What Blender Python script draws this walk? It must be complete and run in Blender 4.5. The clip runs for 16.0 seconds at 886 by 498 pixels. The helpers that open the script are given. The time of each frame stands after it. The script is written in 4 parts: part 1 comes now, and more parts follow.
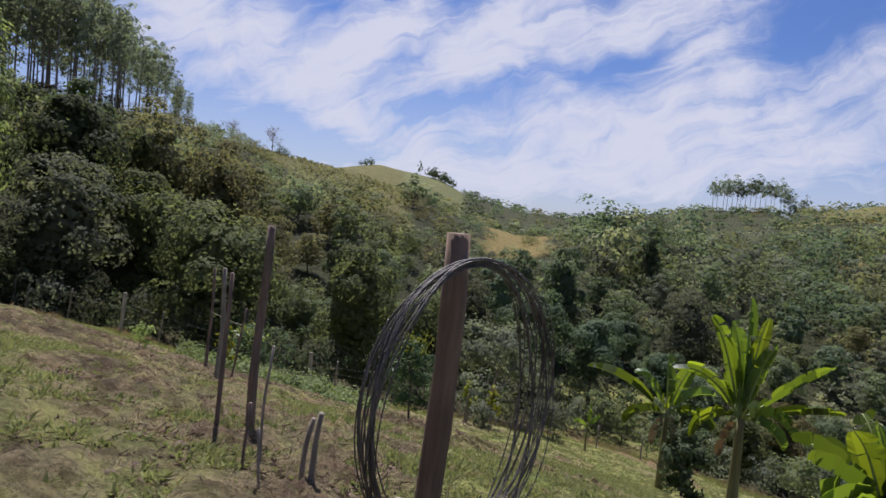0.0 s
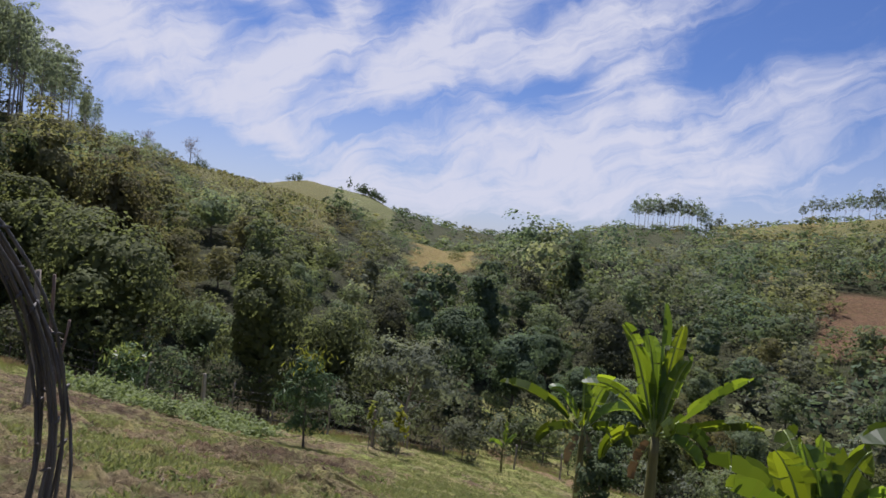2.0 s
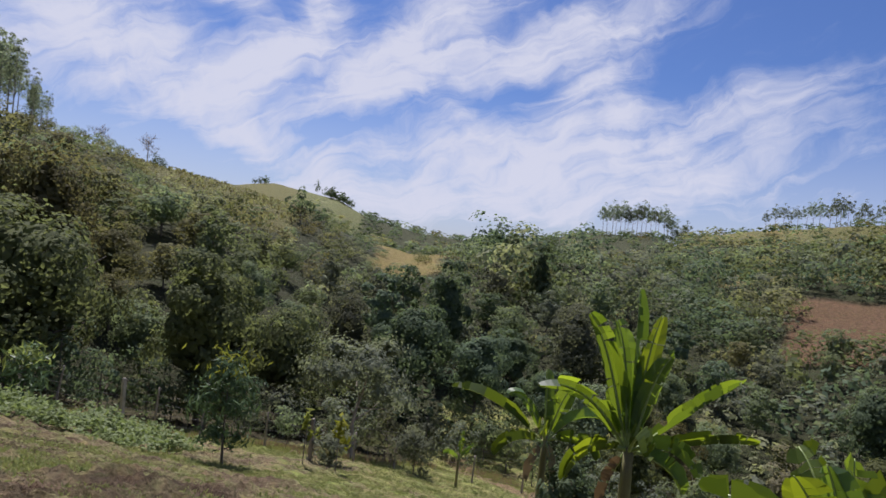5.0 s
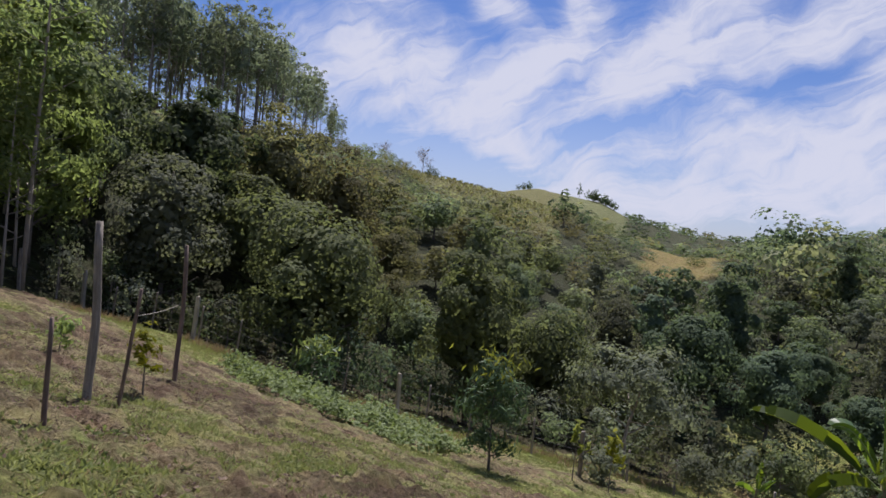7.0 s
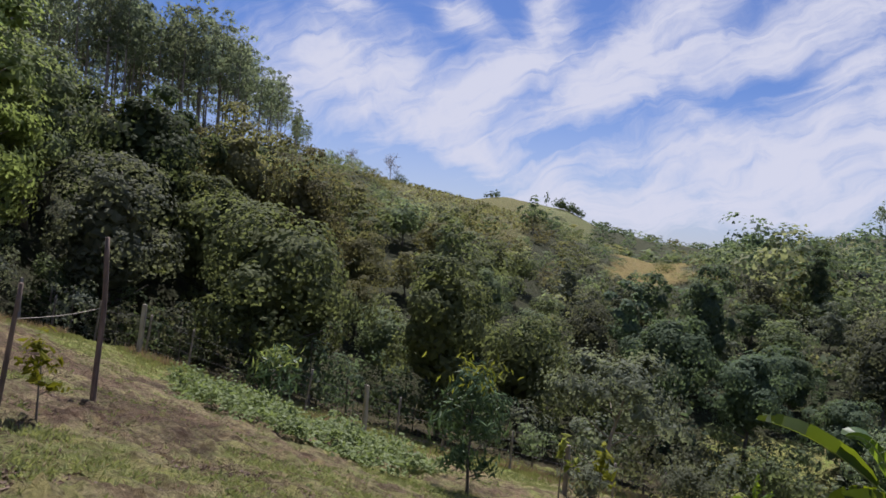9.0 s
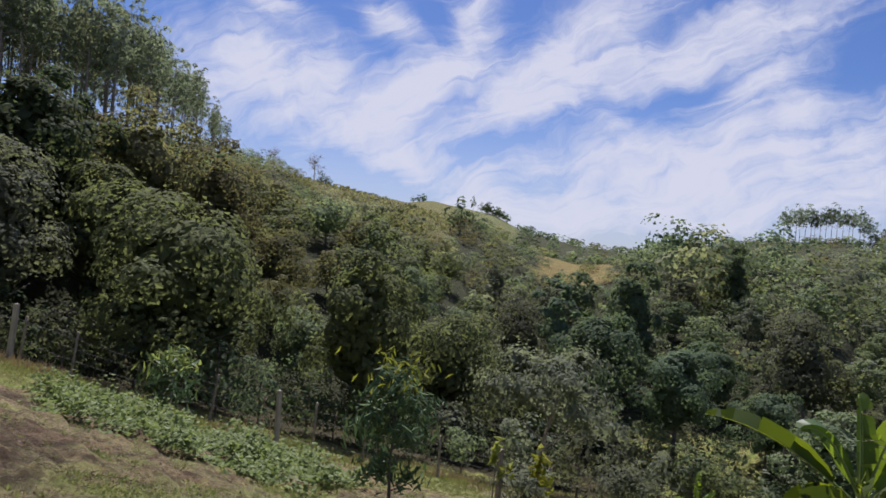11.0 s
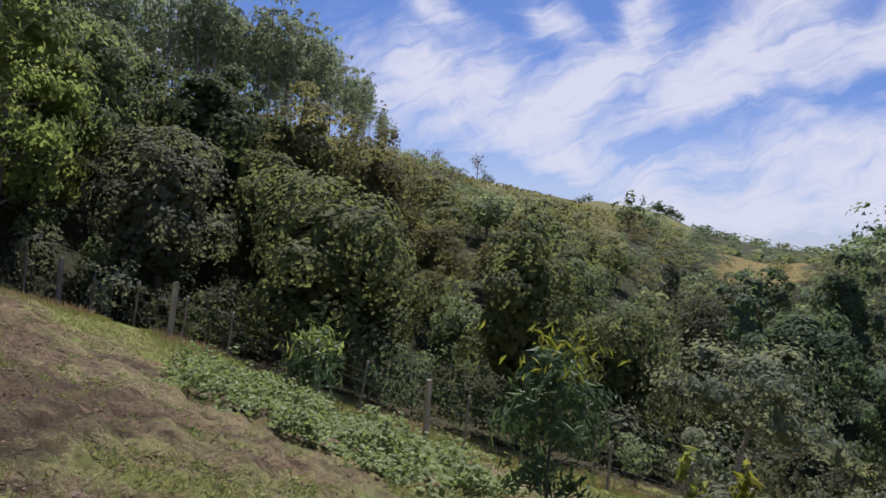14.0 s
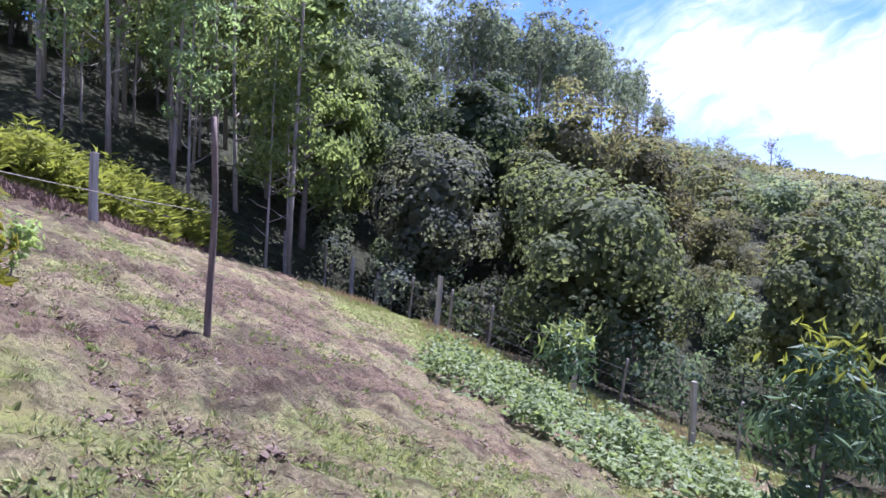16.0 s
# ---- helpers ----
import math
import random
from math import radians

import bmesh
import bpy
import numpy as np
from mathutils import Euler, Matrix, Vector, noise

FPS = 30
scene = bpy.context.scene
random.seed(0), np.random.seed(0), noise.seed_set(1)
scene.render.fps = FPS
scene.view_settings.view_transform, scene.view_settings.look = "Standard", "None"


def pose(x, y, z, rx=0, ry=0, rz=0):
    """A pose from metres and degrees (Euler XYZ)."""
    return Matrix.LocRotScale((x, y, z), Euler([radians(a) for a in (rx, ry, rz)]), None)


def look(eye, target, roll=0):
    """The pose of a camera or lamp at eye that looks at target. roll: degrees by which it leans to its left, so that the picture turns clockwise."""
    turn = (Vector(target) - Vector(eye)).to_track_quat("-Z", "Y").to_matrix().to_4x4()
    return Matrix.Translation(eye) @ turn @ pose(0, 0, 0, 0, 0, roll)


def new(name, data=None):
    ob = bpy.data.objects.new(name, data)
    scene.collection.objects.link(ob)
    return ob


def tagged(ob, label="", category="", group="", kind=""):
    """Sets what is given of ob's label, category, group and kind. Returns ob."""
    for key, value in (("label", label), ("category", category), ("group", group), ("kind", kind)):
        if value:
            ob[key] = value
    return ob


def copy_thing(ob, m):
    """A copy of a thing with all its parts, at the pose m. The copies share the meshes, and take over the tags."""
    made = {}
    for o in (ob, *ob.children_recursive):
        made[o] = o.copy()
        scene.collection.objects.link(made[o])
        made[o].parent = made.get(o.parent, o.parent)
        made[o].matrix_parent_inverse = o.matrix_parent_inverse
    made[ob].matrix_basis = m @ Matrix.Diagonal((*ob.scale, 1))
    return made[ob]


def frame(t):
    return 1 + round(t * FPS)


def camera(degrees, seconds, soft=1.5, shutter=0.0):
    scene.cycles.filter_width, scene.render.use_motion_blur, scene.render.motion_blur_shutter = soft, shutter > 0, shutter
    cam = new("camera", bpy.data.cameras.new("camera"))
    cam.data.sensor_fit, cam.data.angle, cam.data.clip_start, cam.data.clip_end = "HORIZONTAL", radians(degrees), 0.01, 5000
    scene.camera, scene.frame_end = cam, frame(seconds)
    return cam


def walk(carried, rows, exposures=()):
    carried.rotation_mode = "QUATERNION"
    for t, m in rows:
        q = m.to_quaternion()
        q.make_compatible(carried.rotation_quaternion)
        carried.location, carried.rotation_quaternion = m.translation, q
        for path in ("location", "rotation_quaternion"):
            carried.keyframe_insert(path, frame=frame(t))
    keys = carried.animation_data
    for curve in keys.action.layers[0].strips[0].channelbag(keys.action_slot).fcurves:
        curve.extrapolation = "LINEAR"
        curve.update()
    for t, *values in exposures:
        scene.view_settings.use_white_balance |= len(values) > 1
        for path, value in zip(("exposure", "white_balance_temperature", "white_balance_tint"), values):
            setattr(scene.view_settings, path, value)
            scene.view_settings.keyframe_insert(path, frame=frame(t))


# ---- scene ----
cam = camera(67.9, 16.0, soft=1.6)
PATH = [
    (0, (2.175, -1.287, 1.541), (1.969, 0.7, 1.448), 5.3),
    (0.5, (2.508, -0.82, 1.433), (2.31, 1.168, 1.353), 5.4),
    (1, (2.668, -0.392, 1.336), (2.537, 1.603, 1.282), 5.8),
    (1.5, (2.777, 0.043, 1.266), (2.766, 2.042, 1.238), 5.6),
    (2, (2.958, 0.483, 1.246), (2.954, 2.483, 1.225), 5.4),
    (2.5, (3.132, 0.918, 1.119), (3.296, 2.911, 1.125), 5.4),
    (3, (3.297, 1.237, 1.026), (3.552, 3.22, 1.046), 5.4),
    (3.2, (3.353, 1.386, 1.02), (3.613, 3.369, 1.044), 5.6),
    (5.5, (3.694, 3.23, 0.693), (3.589, 5.228, 0.686), 5.9),
    (6, (3.617, 3.532, 0.655), (3.23, 5.494, 0.621), 5.9),
    (6.5, (3.494, 3.952, 0.583), (2.882, 5.856, 0.53), 5.0),
    (7, (3.285, 4.398, 0.535), (2.6, 6.276, 0.478), 5.1),
    (7.5, (3.092, 4.78, 0.509), (2.417, 6.662, 0.467), 5.0),
    (8, (2.995, 5.18, 0.398), (2.317, 7.061, 0.351), 4.8),
    (8.5, (2.757, 5.526, 0.352), (2.074, 7.406, 0.315), 5.2),
    (9, (2.678, 5.938, 0.209), (2.082, 7.847, 0.188), 4.7),
    (9.5, (2.543, 6.346, 0.165), (2.045, 8.283, 0.147), 4.9),
    (10, (2.441, 6.681, 0.049), (2.016, 8.635, 0.044), 4.7),
    (10.2, (2.411, 6.777, -0.041), (2.014, 8.737, -0.027), 4.8),
    (12.3, (2.324, 9.231, -0.671), (1.954, 11.197, -0.666), 4.2),
    (12.5, (2.228, 9.283, -0.792), (1.875, 11.252, -0.779), 4.1),
    (13, (2.206, 9.609, -0.934), (1.845, 11.576, -0.91), 4.3),
    (13.5, (2.075, 9.766, -0.962), (1.501, 11.682, -0.963), 4.6),
    (14, (1.902, 10.037, -1.018), (1.047, 11.846, -1.035), 4.2),
    (14.5, (1.936, 10.156, -1.061), (0.736, 11.756, -1.11), 3.9),
    (15, (1.881, 10.321, -1.012), (0.411, 11.675, -1.091), 3.9),
    (15.5, (1.9, 10.467, -1.044), (0.391, 11.778, -1.12), 3.4),
    (16, (2.302, 10.728, -1.183), (0.789, 12.034, -1.249), 2.4),
]
EXPOSURES = [(0.0, 0.5, 6050, 18), (13.6, 0.55, 6050, 18), (14.5, 0.85, 5950, 21), (15.0, 1.42, 5450, 28), (16.0, 1.75, 5150, 33)]
SUN_POWER = 5.0
CLOUD_TURN = -52.0
CLOUD_WHITE = (5.3, 5.4, 5.8, 1)
AIR_TINT = (0.39, 0.485, 0.69, 1)
walk(cam, [(t, look(eye, target, roll)) for t, eye, target, roll in PATH], EXPOSURES)

# ---- sky and sun ----
SUN_BEARING, SUN_RISE = 20.0, 62.0  # degrees left of +y, and up
world = bpy.data.worlds.new("sky")
scene.world = world
world.use_nodes = True
wn, wl = world.node_tree.nodes, world.node_tree.links
wn.clear()


def wnode(kind, **values):
    n = wn.new(kind)
    for k, v in values.items():
        n.inputs[k.replace("_", " ")].default_value = v
    return n


def wmath(op, a, b=None, c=None):
    n = wn.new("ShaderNodeMath")
    n.operation = op
    for i, v in enumerate((a, b, c)):
        if v is None:
            continue
        if isinstance(v, (int, float)):
            n.inputs[i].default_value = v
        else:
            wl.new(v, n.inputs[i])
    return n.outputs[0]


def wnoise(vec, scale, detail, rough, warp=0.0):
    n = wnode("ShaderNodeTexNoise", Scale=scale, Detail=detail, Roughness=rough, Distortion=warp)
    wl.new(vec, n.inputs["Vector"])
    return n.outputs["Fac"]


def wramp(v, lo, hi):
    n = wn.new("ShaderNodeMapRange")
    n.interpolation_type = "SMOOTHSTEP"
    n.inputs["From Min"].default_value, n.inputs["From Max"].default_value = lo, hi
    wl.new(v, n.inputs["Value"])
    return n.outputs[0]


air = wn.new("ShaderNodeTexSky")
air.sky_type, air.sun_disc = "NISHITA", False
air.sun_elevation, air.sun_rotation = radians(SUN_RISE), radians(-SUN_BEARING)
air.air_density, air.dust_density, air.ozone_density = 1.0, 0.6, 2.0
coord = wn.new("ShaderNodeTexCoord")
split = wn.new("ShaderNodeSeparateXYZ")
wl.new(coord.outputs["Generated"], split.inputs[0])
height = wmath("ADD", wmath("MAXIMUM", split.outputs["Z"], 0.0), 0.16)
px, py = wmath("DIVIDE", split.outputs["X"], height), wmath("DIVIDE", split.outputs["Y"], height)
flat = wn.new("ShaderNodeCombineXYZ")
wl.new(px, flat.inputs[0]), wl.new(py, flat.inputs[1])
# high thin cloud drawn out along one direction, bent by a slow swirl
swirl = wn.new("ShaderNodeTexNoise")
swirl.inputs["Scale"].default_value, swirl.inputs["Detail"].default_value = 0.75, 2.0
wl.new(flat.outputs[0], swirl.inputs["Vector"])
bentv = wn.new("ShaderNodeVectorMath")
bentv.operation = "MULTIPLY_ADD"
wl.new(swirl.outputs["Color"], bentv.inputs[0])
bentv.inputs[1].default_value = (0.9, 0.9, 0)
wl.new(flat.outputs[0], bentv.inputs[2])


def drawn(turn, along, across, shift):
    """Cloud coordinates, turned so that their second axis points along the streaks."""
    m, k = wn.new("ShaderNodeMapping"), wn.new("ShaderNodeMapping")
    m.inputs["Rotation"].default_value = (0, 0, radians(turn))
    k.inputs["Scale"].default_value = (across, along, 1)
    k.inputs["Location"].default_value = shift
    wl.new(bentv.outputs[0], m.inputs["Vector"])
    wl.new(m.outputs[0], k.inputs["Vector"])
    return k.outputs[0]


bands = wnoise(drawn(CLOUD_TURN, 0.7, 1.5, (3.1, 1.7, 0)), 1.2, 7.0, 0.56, 0.4)
# bearing to the right and height over the horizon, in degrees
right = wmath("MULTIPLY", wmath("ARCTAN2", split.outputs["X"], split.outputs["Y"]), 57.2958)
up = wmath("MULTIPLY", wmath("ARCSINE", split.outputs["Z"]), 57.2958)
dome = wn.new("ShaderNodeCombineXYZ")
wl.new(right, dome.inputs[0]), wl.new(up, dome.inputs[1])


def ruffled(vec, scale, amount, detail):
    """Coordinates pushed about by a slow noise, so that cloud edges fray."""
    t, m = wnode("ShaderNodeTexNoise", Scale=scale, Detail=detail, Roughness=0.55), wn.new("ShaderNodeVectorMath")
    wl.new(vec, t.inputs["Vector"])
    m.operation = "MULTIPLY_ADD"
    wl.new(t.outputs["Color"], m.inputs[0])
    m.inputs[1].default_value = (amount, amount, 0)
    k = wn.new("ShaderNodeVectorMath")
    k.operation = "SUBTRACT"
    k.inputs[1].default_value = (amount / 2, amount / 2, 0)
    wl.new(vec, m.inputs[2]), wl.new(m.outputs[0], k.inputs[0])
    return k.outputs[0]


frayed = ruffled(ruffled(dome.outputs[0], 0.09, 7.0, 3.0), 0.45, 1.6, 5.0)
# banks of high cloud: bearing to the right, height, half length, half width, tilt, weight
BANKS = (
    (-26, 12.5, 11, 5.0, -8, 0.95), (-15, 8.3, 8, 2.6, -20, 0.85), (-13.5, 14, 7, 2.5, 31, 1.1), (-2.5, 16.5, 11, 3.0, 37, 1.1),
    (9, 17.8, 14, 2.6, 21, 1.0), (13, 14.7, 5.5, 1.8, 29, 0.9), (2.5, 11.5, 2.5, 1.0, 15, 0.7), (16.5, 13, 4, 1.7, 5, 0.7),
    (13, 10.6, 22, 2.3, 8, 0.85), (9, 6.8, 26, 3.2, 7, 0.95), (-17, 18.4, 3.2, 1.7, -30, 0.85), (-10.5, 19.6, 3, 2.2, 60, 0.85),
    (-26.4, 19.2, 3.4, 1.8, -25, 0.85), (28, 14.6, 8, 1.4, 14, 0.65), (-6, 12.3, 8, 2.0, 20, 0.6), (0, 3.5, 40, 2.6, 4, 0.7),
)
banked = None
for bx, by, half, wide, tilt, weight in BANKS:
    m, q = wn.new("ShaderNodeMapping"), wn.new("ShaderNodeVectorMath")
    m.vector_type, q.operation = "TEXTURE", "LENGTH"
    m.inputs["Location"].default_value, m.inputs["Rotation"].default_value, m.inputs["Scale"].default_value = (bx, by, 0), (0, 0, radians(tilt)), (half, wide, 1)
    wl.new(frayed, m.inputs["Vector"]), wl.new(m.outputs[0], q.inputs[0])
    one = wmath("MULTIPLY", wramp(q.outputs["Value"], 1.7, 0.0), weight)
    banked = one if banked is None else wmath("MAXIMUM", wmath("MAXIMUM", banked, one), wmath("MULTIPLY", wmath("ADD", banked, one), 0.75))
combed = wn.new("ShaderNodeMapping")
combed.vector_type = "TEXTURE"
combed.inputs["Rotation"].default_value, combed.inputs["Scale"].default_value = (0, 0, radians(20)), (6.5, 1.0, 1)
wl.new(frayed, combed.inputs["Vector"])
fibres = wnoise(combed.outputs[0], 0.75, 7.0, 0.6, 0.7)
puffs = wnoise(frayed, 0.3, 6.0, 0.58, 0.3)
around = wmath("MAXIMUM", wramp(up, 20.0, 27.0), wramp(wmath("ABSOLUTE", right), 34.0, 48.0))
banked = wmath("MAXIMUM", banked, wmath("MULTIPLY", around, wramp(bands, 0.4, 0.72)))
texture = wmath("ADD", wmath("MULTIPLY", wmath("SUBTRACT", fibres, 0.5), 1.5), wmath("MULTIPLY", wmath("SUBTRACT", puffs, 0.5), 1.0))
thick = wmath("MULTIPLY", wramp(wmath("ADD", banked, wmath("MULTIPLY", texture, wmath("ADD", wmath("MULTIPLY", banked, 0.5), 0.5))), 0.02, 1.1), 0.95)
haze = wmath("MULTIPLY", wramp(up, 16.0, 0.0), 0.5)
thick = wmath("MAXIMUM", thick, haze)
sky_mix = wn.new("ShaderNodeMix")
sky_mix.data_type = "RGBA"
wl.new(thick, sky_mix.inputs["Factor"])
tinted = wn.new("ShaderNodeMix")
tinted.data_type, tinted.blend_type = "RGBA", "MULTIPLY"
tinted.inputs["Factor"].default_value = 1.0
wl.new(air.outputs[0], tinted.inputs["A"])
tinted.inputs["B"].default_value = AIR_TINT
wl.new(tinted.outputs["Result"], sky_mix.inputs["A"])
sky_mix.inputs["B"].default_value = CLOUD_WHITE
back = wnode("ShaderNodeBackground", Strength=0.09)
wl.new(sky_mix.outputs["Result"], back.inputs["Color"])
out = wn.new("ShaderNodeOutputWorld")
wl.new(back.outputs[0], out.inputs["Surface"])

sun = new("sun", bpy.data.lights.new("sun", "SUN"))
sun.data.energy, sun.data.angle, sun.data.color = SUN_POWER, radians(0.6), (1.0, 0.95, 0.86)
b, e = radians(SUN_BEARING), radians(SUN_RISE)
sun.matrix_world = look((-math.sin(b) * math.cos(e) * 50, math.cos(b) * math.cos(e) * 50, math.sin(e) * 50), (0, 0, 0))

# ---- materials ----


def material(name):
    m = bpy.data.materials.new(name)
    m.use_nodes = True
    n, l = m.node_tree.nodes, m.node_tree.links
    return m, n, l, n["Principled BSDF"]


def mixed(n, l, factor, a, b, blend="MIX"):
    x = n.new("ShaderNodeMix")
    x.data_type, x.blend_type = "RGBA", blend
    for key, v in (("Factor", factor), ("A", a), ("B", b)):
        sock = [s for s in x.inputs if s.name == key and (key == "Factor" and s.type == "VALUE" or s.type == "RGBA")][0]
        if isinstance(v, (int, float)):
            sock.default_value = v
        elif isinstance(v, tuple):
            sock.default_value = (*v[:3], 1)
        else:
            l.new(v, sock)
    return [s for s in x.outputs if s.type == "RGBA"][0]


def grain(n, l, scale, detail=6.0, rough=0.6, stretch=(1, 1, 1), local=True):
    c, m, t = n.new("ShaderNodeTexCoord"), n.new("ShaderNodeMapping"), n.new("ShaderNodeTexNoise")
    m.inputs["Scale"].default_value = stretch
    if local:
        l.new(c.outputs["Object"], m.inputs["Vector"])
    else:
        l.new(n.new("ShaderNodeNewGeometry").outputs["Position"], m.inputs["Vector"])
    l.new(m.outputs[0], t.inputs["Vector"])
    t.inputs["Scale"].default_value, t.inputs["Detail"].default_value, t.inputs["Roughness"].default_value = scale, detail, rough
    return t.outputs["Fac"]


def ranged(n, l, v, lo, hi, a=0.0, b=1.0):
    r = n.new("ShaderNodeMapRange")
    for k, x in zip(("From Min", "From Max", "To Min", "To Max"), (lo, hi, a, b)):
        r.inputs[k].default_value = x
    l.new(v, r.inputs["Value"])
    return r.outputs[0]


def relief(n, l, bsdf, v, strength, distance):
    b = n.new("ShaderNodeBump")
    b.inputs["Strength"].default_value, b.inputs["Distance"].default_value = strength, distance
    l.new(v, b.inputs["Height"])
    l.new(b.outputs[0], bsdf.inputs["Normal"])


def leaf_material(name, dark, light, thin=0.35, rough=0.7, glow=(1.12, 1.14, 0.8), spread=0.35, vary=(0.3, 0.7), shine=0.1):
    """Leaves: each one its own shade between two greens, each plant a little different, light shining through."""
    m, n, l, p = material(name)
    geo, info = n.new("ShaderNodeNewGeometry"), n.new("ShaderNodeObjectInfo")
    base = mixed(n, l, ranged(n, l, geo.outputs["Random Per Island"], 0, 1, *vary), dark, light)
    tone, both, own = n.new("ShaderNodeAttribute"), n.new("ShaderNodeMath"), n.new("ShaderNodeMath")
    tone.attribute_name = "tone"
    own.operation = "FRACT"
    l.new(info.outputs["Random"], both.inputs[0]), l.new(tone.outputs["Fac"], both.inputs[1])
    l.new(both.outputs[0], own.inputs[0])
    own = own.outputs[0]
    hue = n.new("ShaderNodeHueSaturation")
    l.new(base, hue.inputs["Color"])
    l.new(ranged(n, l, own, 0, 1, 0.47, 0.53), hue.inputs["Hue"])
    l.new(ranged(n, l, own, 0, 1, 1 - spread, 1 + spread), hue.inputs["Value"])
    l.new(ranged(n, l, own, 1, 0, 0.8, 1.15), hue.inputs["Saturation"])
    col = hue.outputs[0]
    l.new(col, p.inputs["Base Color"])
    p.inputs["Roughness"].default_value = rough
    p.inputs["Specular IOR Level"].default_value = shine
    tr = n.new("ShaderNodeBsdfTranslucent")
    l.new(mixed(n, l, 1.0, col, glow, "MULTIPLY"), tr.inputs["Color"])
    mx = n.new("ShaderNodeMixShader")
    mx.inputs[0].default_value = thin
    l.new(p.outputs[0], mx.inputs[1]), l.new(tr.outputs[0], mx.inputs[2])
    l.new(mx.outputs[0], n["Material Output"].inputs["Surface"])
    return m


def wood_material(name, dark, light, scale=6.0, rough=0.85):
    m, n, l, p = material(name)
    g = grain(n, l, scale, 8, 0.65, (6, 6, 0.5))
    s = grain(n, l, scale * 0.3, 4, 0.6)
    col = mixed(n, l, ranged(n, l, g, 0.3, 0.7), dark, light)
    col = mixed(n, l, ranged(n, l, s, 0.45, 0.7, 0, 0.7), col, tuple(0.55 * c for c in dark))
    l.new(col, p.inputs["Base Color"])
    p.inputs["Roughness"].default_value = rough
    relief(n, l, p, g, 0.6, 0.01)
    return m


def land_material():
    """Cover colours broken up by clods, crumbs and thin turf at three sizes."""
    m, n, l, p = material("earth_and_turf")
    a = n.new("ShaderNodeAttribute")
    a.attribute_name = "cover"
    crumbs, lumps, patches, broad = (grain(n, l, k, 9, 0.72, local=False) for k in (22, 5.5, 1.4, 0.12))
    c = a.outputs["Color"]
    col = mixed(n, l, ranged(n, l, crumbs, 0.35, 0.65), mixed(n, l, 1.0, c, (0.42, 0.39, 0.36), "MULTIPLY"), mixed(n, l, 1.0, c, (1.75, 1.65, 1.5), "MULTIPLY"))
    col = mixed(n, l, ranged(n, l, lumps, 0.52, 0.62, 0, 0.8), col, mixed(n, l, 1.0, c, (0.5, 0.42, 0.36), "MULTIPLY"))
    col = mixed(n, l, ranged(n, l, patches, 0.5, 0.64, 0, 0.65), col, mixed(n, l, 1.0, c, (0.85, 1.15, 0.6), "MULTIPLY"))
    col = mixed(n, l, ranged(n, l, patches, 0.46, 0.36, 0, 0.5), col, mixed(n, l, 1.0, c, (1.35, 1.1, 0.95), "MULTIPLY"))
    clumps = grain(n, l, 2.7, 7, 0.66, local=False)
    col = mixed(n, l, ranged(n, l, clumps, 0.52, 0.6, 0, 0.75), col, mixed(n, l, 1.0, c, (0.46, 0.38, 0.33), "MULTIPLY"))
    col = mixed(n, l, ranged(n, l, clumps, 0.45, 0.38, 0, 0.55), col, mixed(n, l, 1.0, c, (1.45, 1.5, 1.0), "MULTIPLY"))
    col = mixed(n, l, ranged(n, l, broad, 0.35, 0.7, 0, 0.5), col, mixed(n, l, 1.0, col, (0.75, 0.85, 0.6), "MULTIPLY"))
    l.new(col, p.inputs["Base Color"])
    p.inputs["Roughness"].default_value = 0.95
    p.inputs["Specular IOR Level"].default_value = 0.2
    mix_h = n.new("ShaderNodeMath")
    mix_h.operation = "MULTIPLY_ADD"
    l.new(crumbs, mix_h.inputs[0])
    mix_h.inputs[1].default_value = 0.35
    l.new(lumps, mix_h.inputs[2])
    relief(n, l, p, mix_h.outputs[0], 1.0, 0.24)
    return m


LAND = land_material()
BARK = wood_material("grey_bark", (0.07, 0.055, 0.045), (0.22, 0.19, 0.16))
PALE_BARK = wood_material("pale_smooth_bark", (0.2, 0.165, 0.135), (0.42, 0.355, 0.29), 3.0)
POST_WOOD = wood_material("weathered_post_wood", (0.13, 0.108, 0.085), (0.36, 0.31, 0.255))
RED_WOOD = wood_material("red_brown_timber", (0.1, 0.062, 0.043), (0.27, 0.18, 0.125), 4.0)
DARK_WOOD = wood_material("dark_brown_stake_wood", (0.09, 0.062, 0.047), (0.25, 0.175, 0.135), 5.0)
CONCRETE = wood_material("grey_fence_concrete", (0.28, 0.24, 0.19), (0.46, 0.41, 0.34), 3.0)
COIL = wood_material("rusty_grey_barbed_wire", (0.05, 0.043, 0.04), (0.19, 0.165, 0.15), 9.0, 0.48)
WIRE = wood_material("rusty_fence_wire", (0.07, 0.06, 0.055), (0.16, 0.14, 0.13), 9.0, 0.5)
CLOD = wood_material("clods_of_brown_soil", (0.085, 0.058, 0.04), (0.21, 0.15, 0.105), 2.0, 0.97)
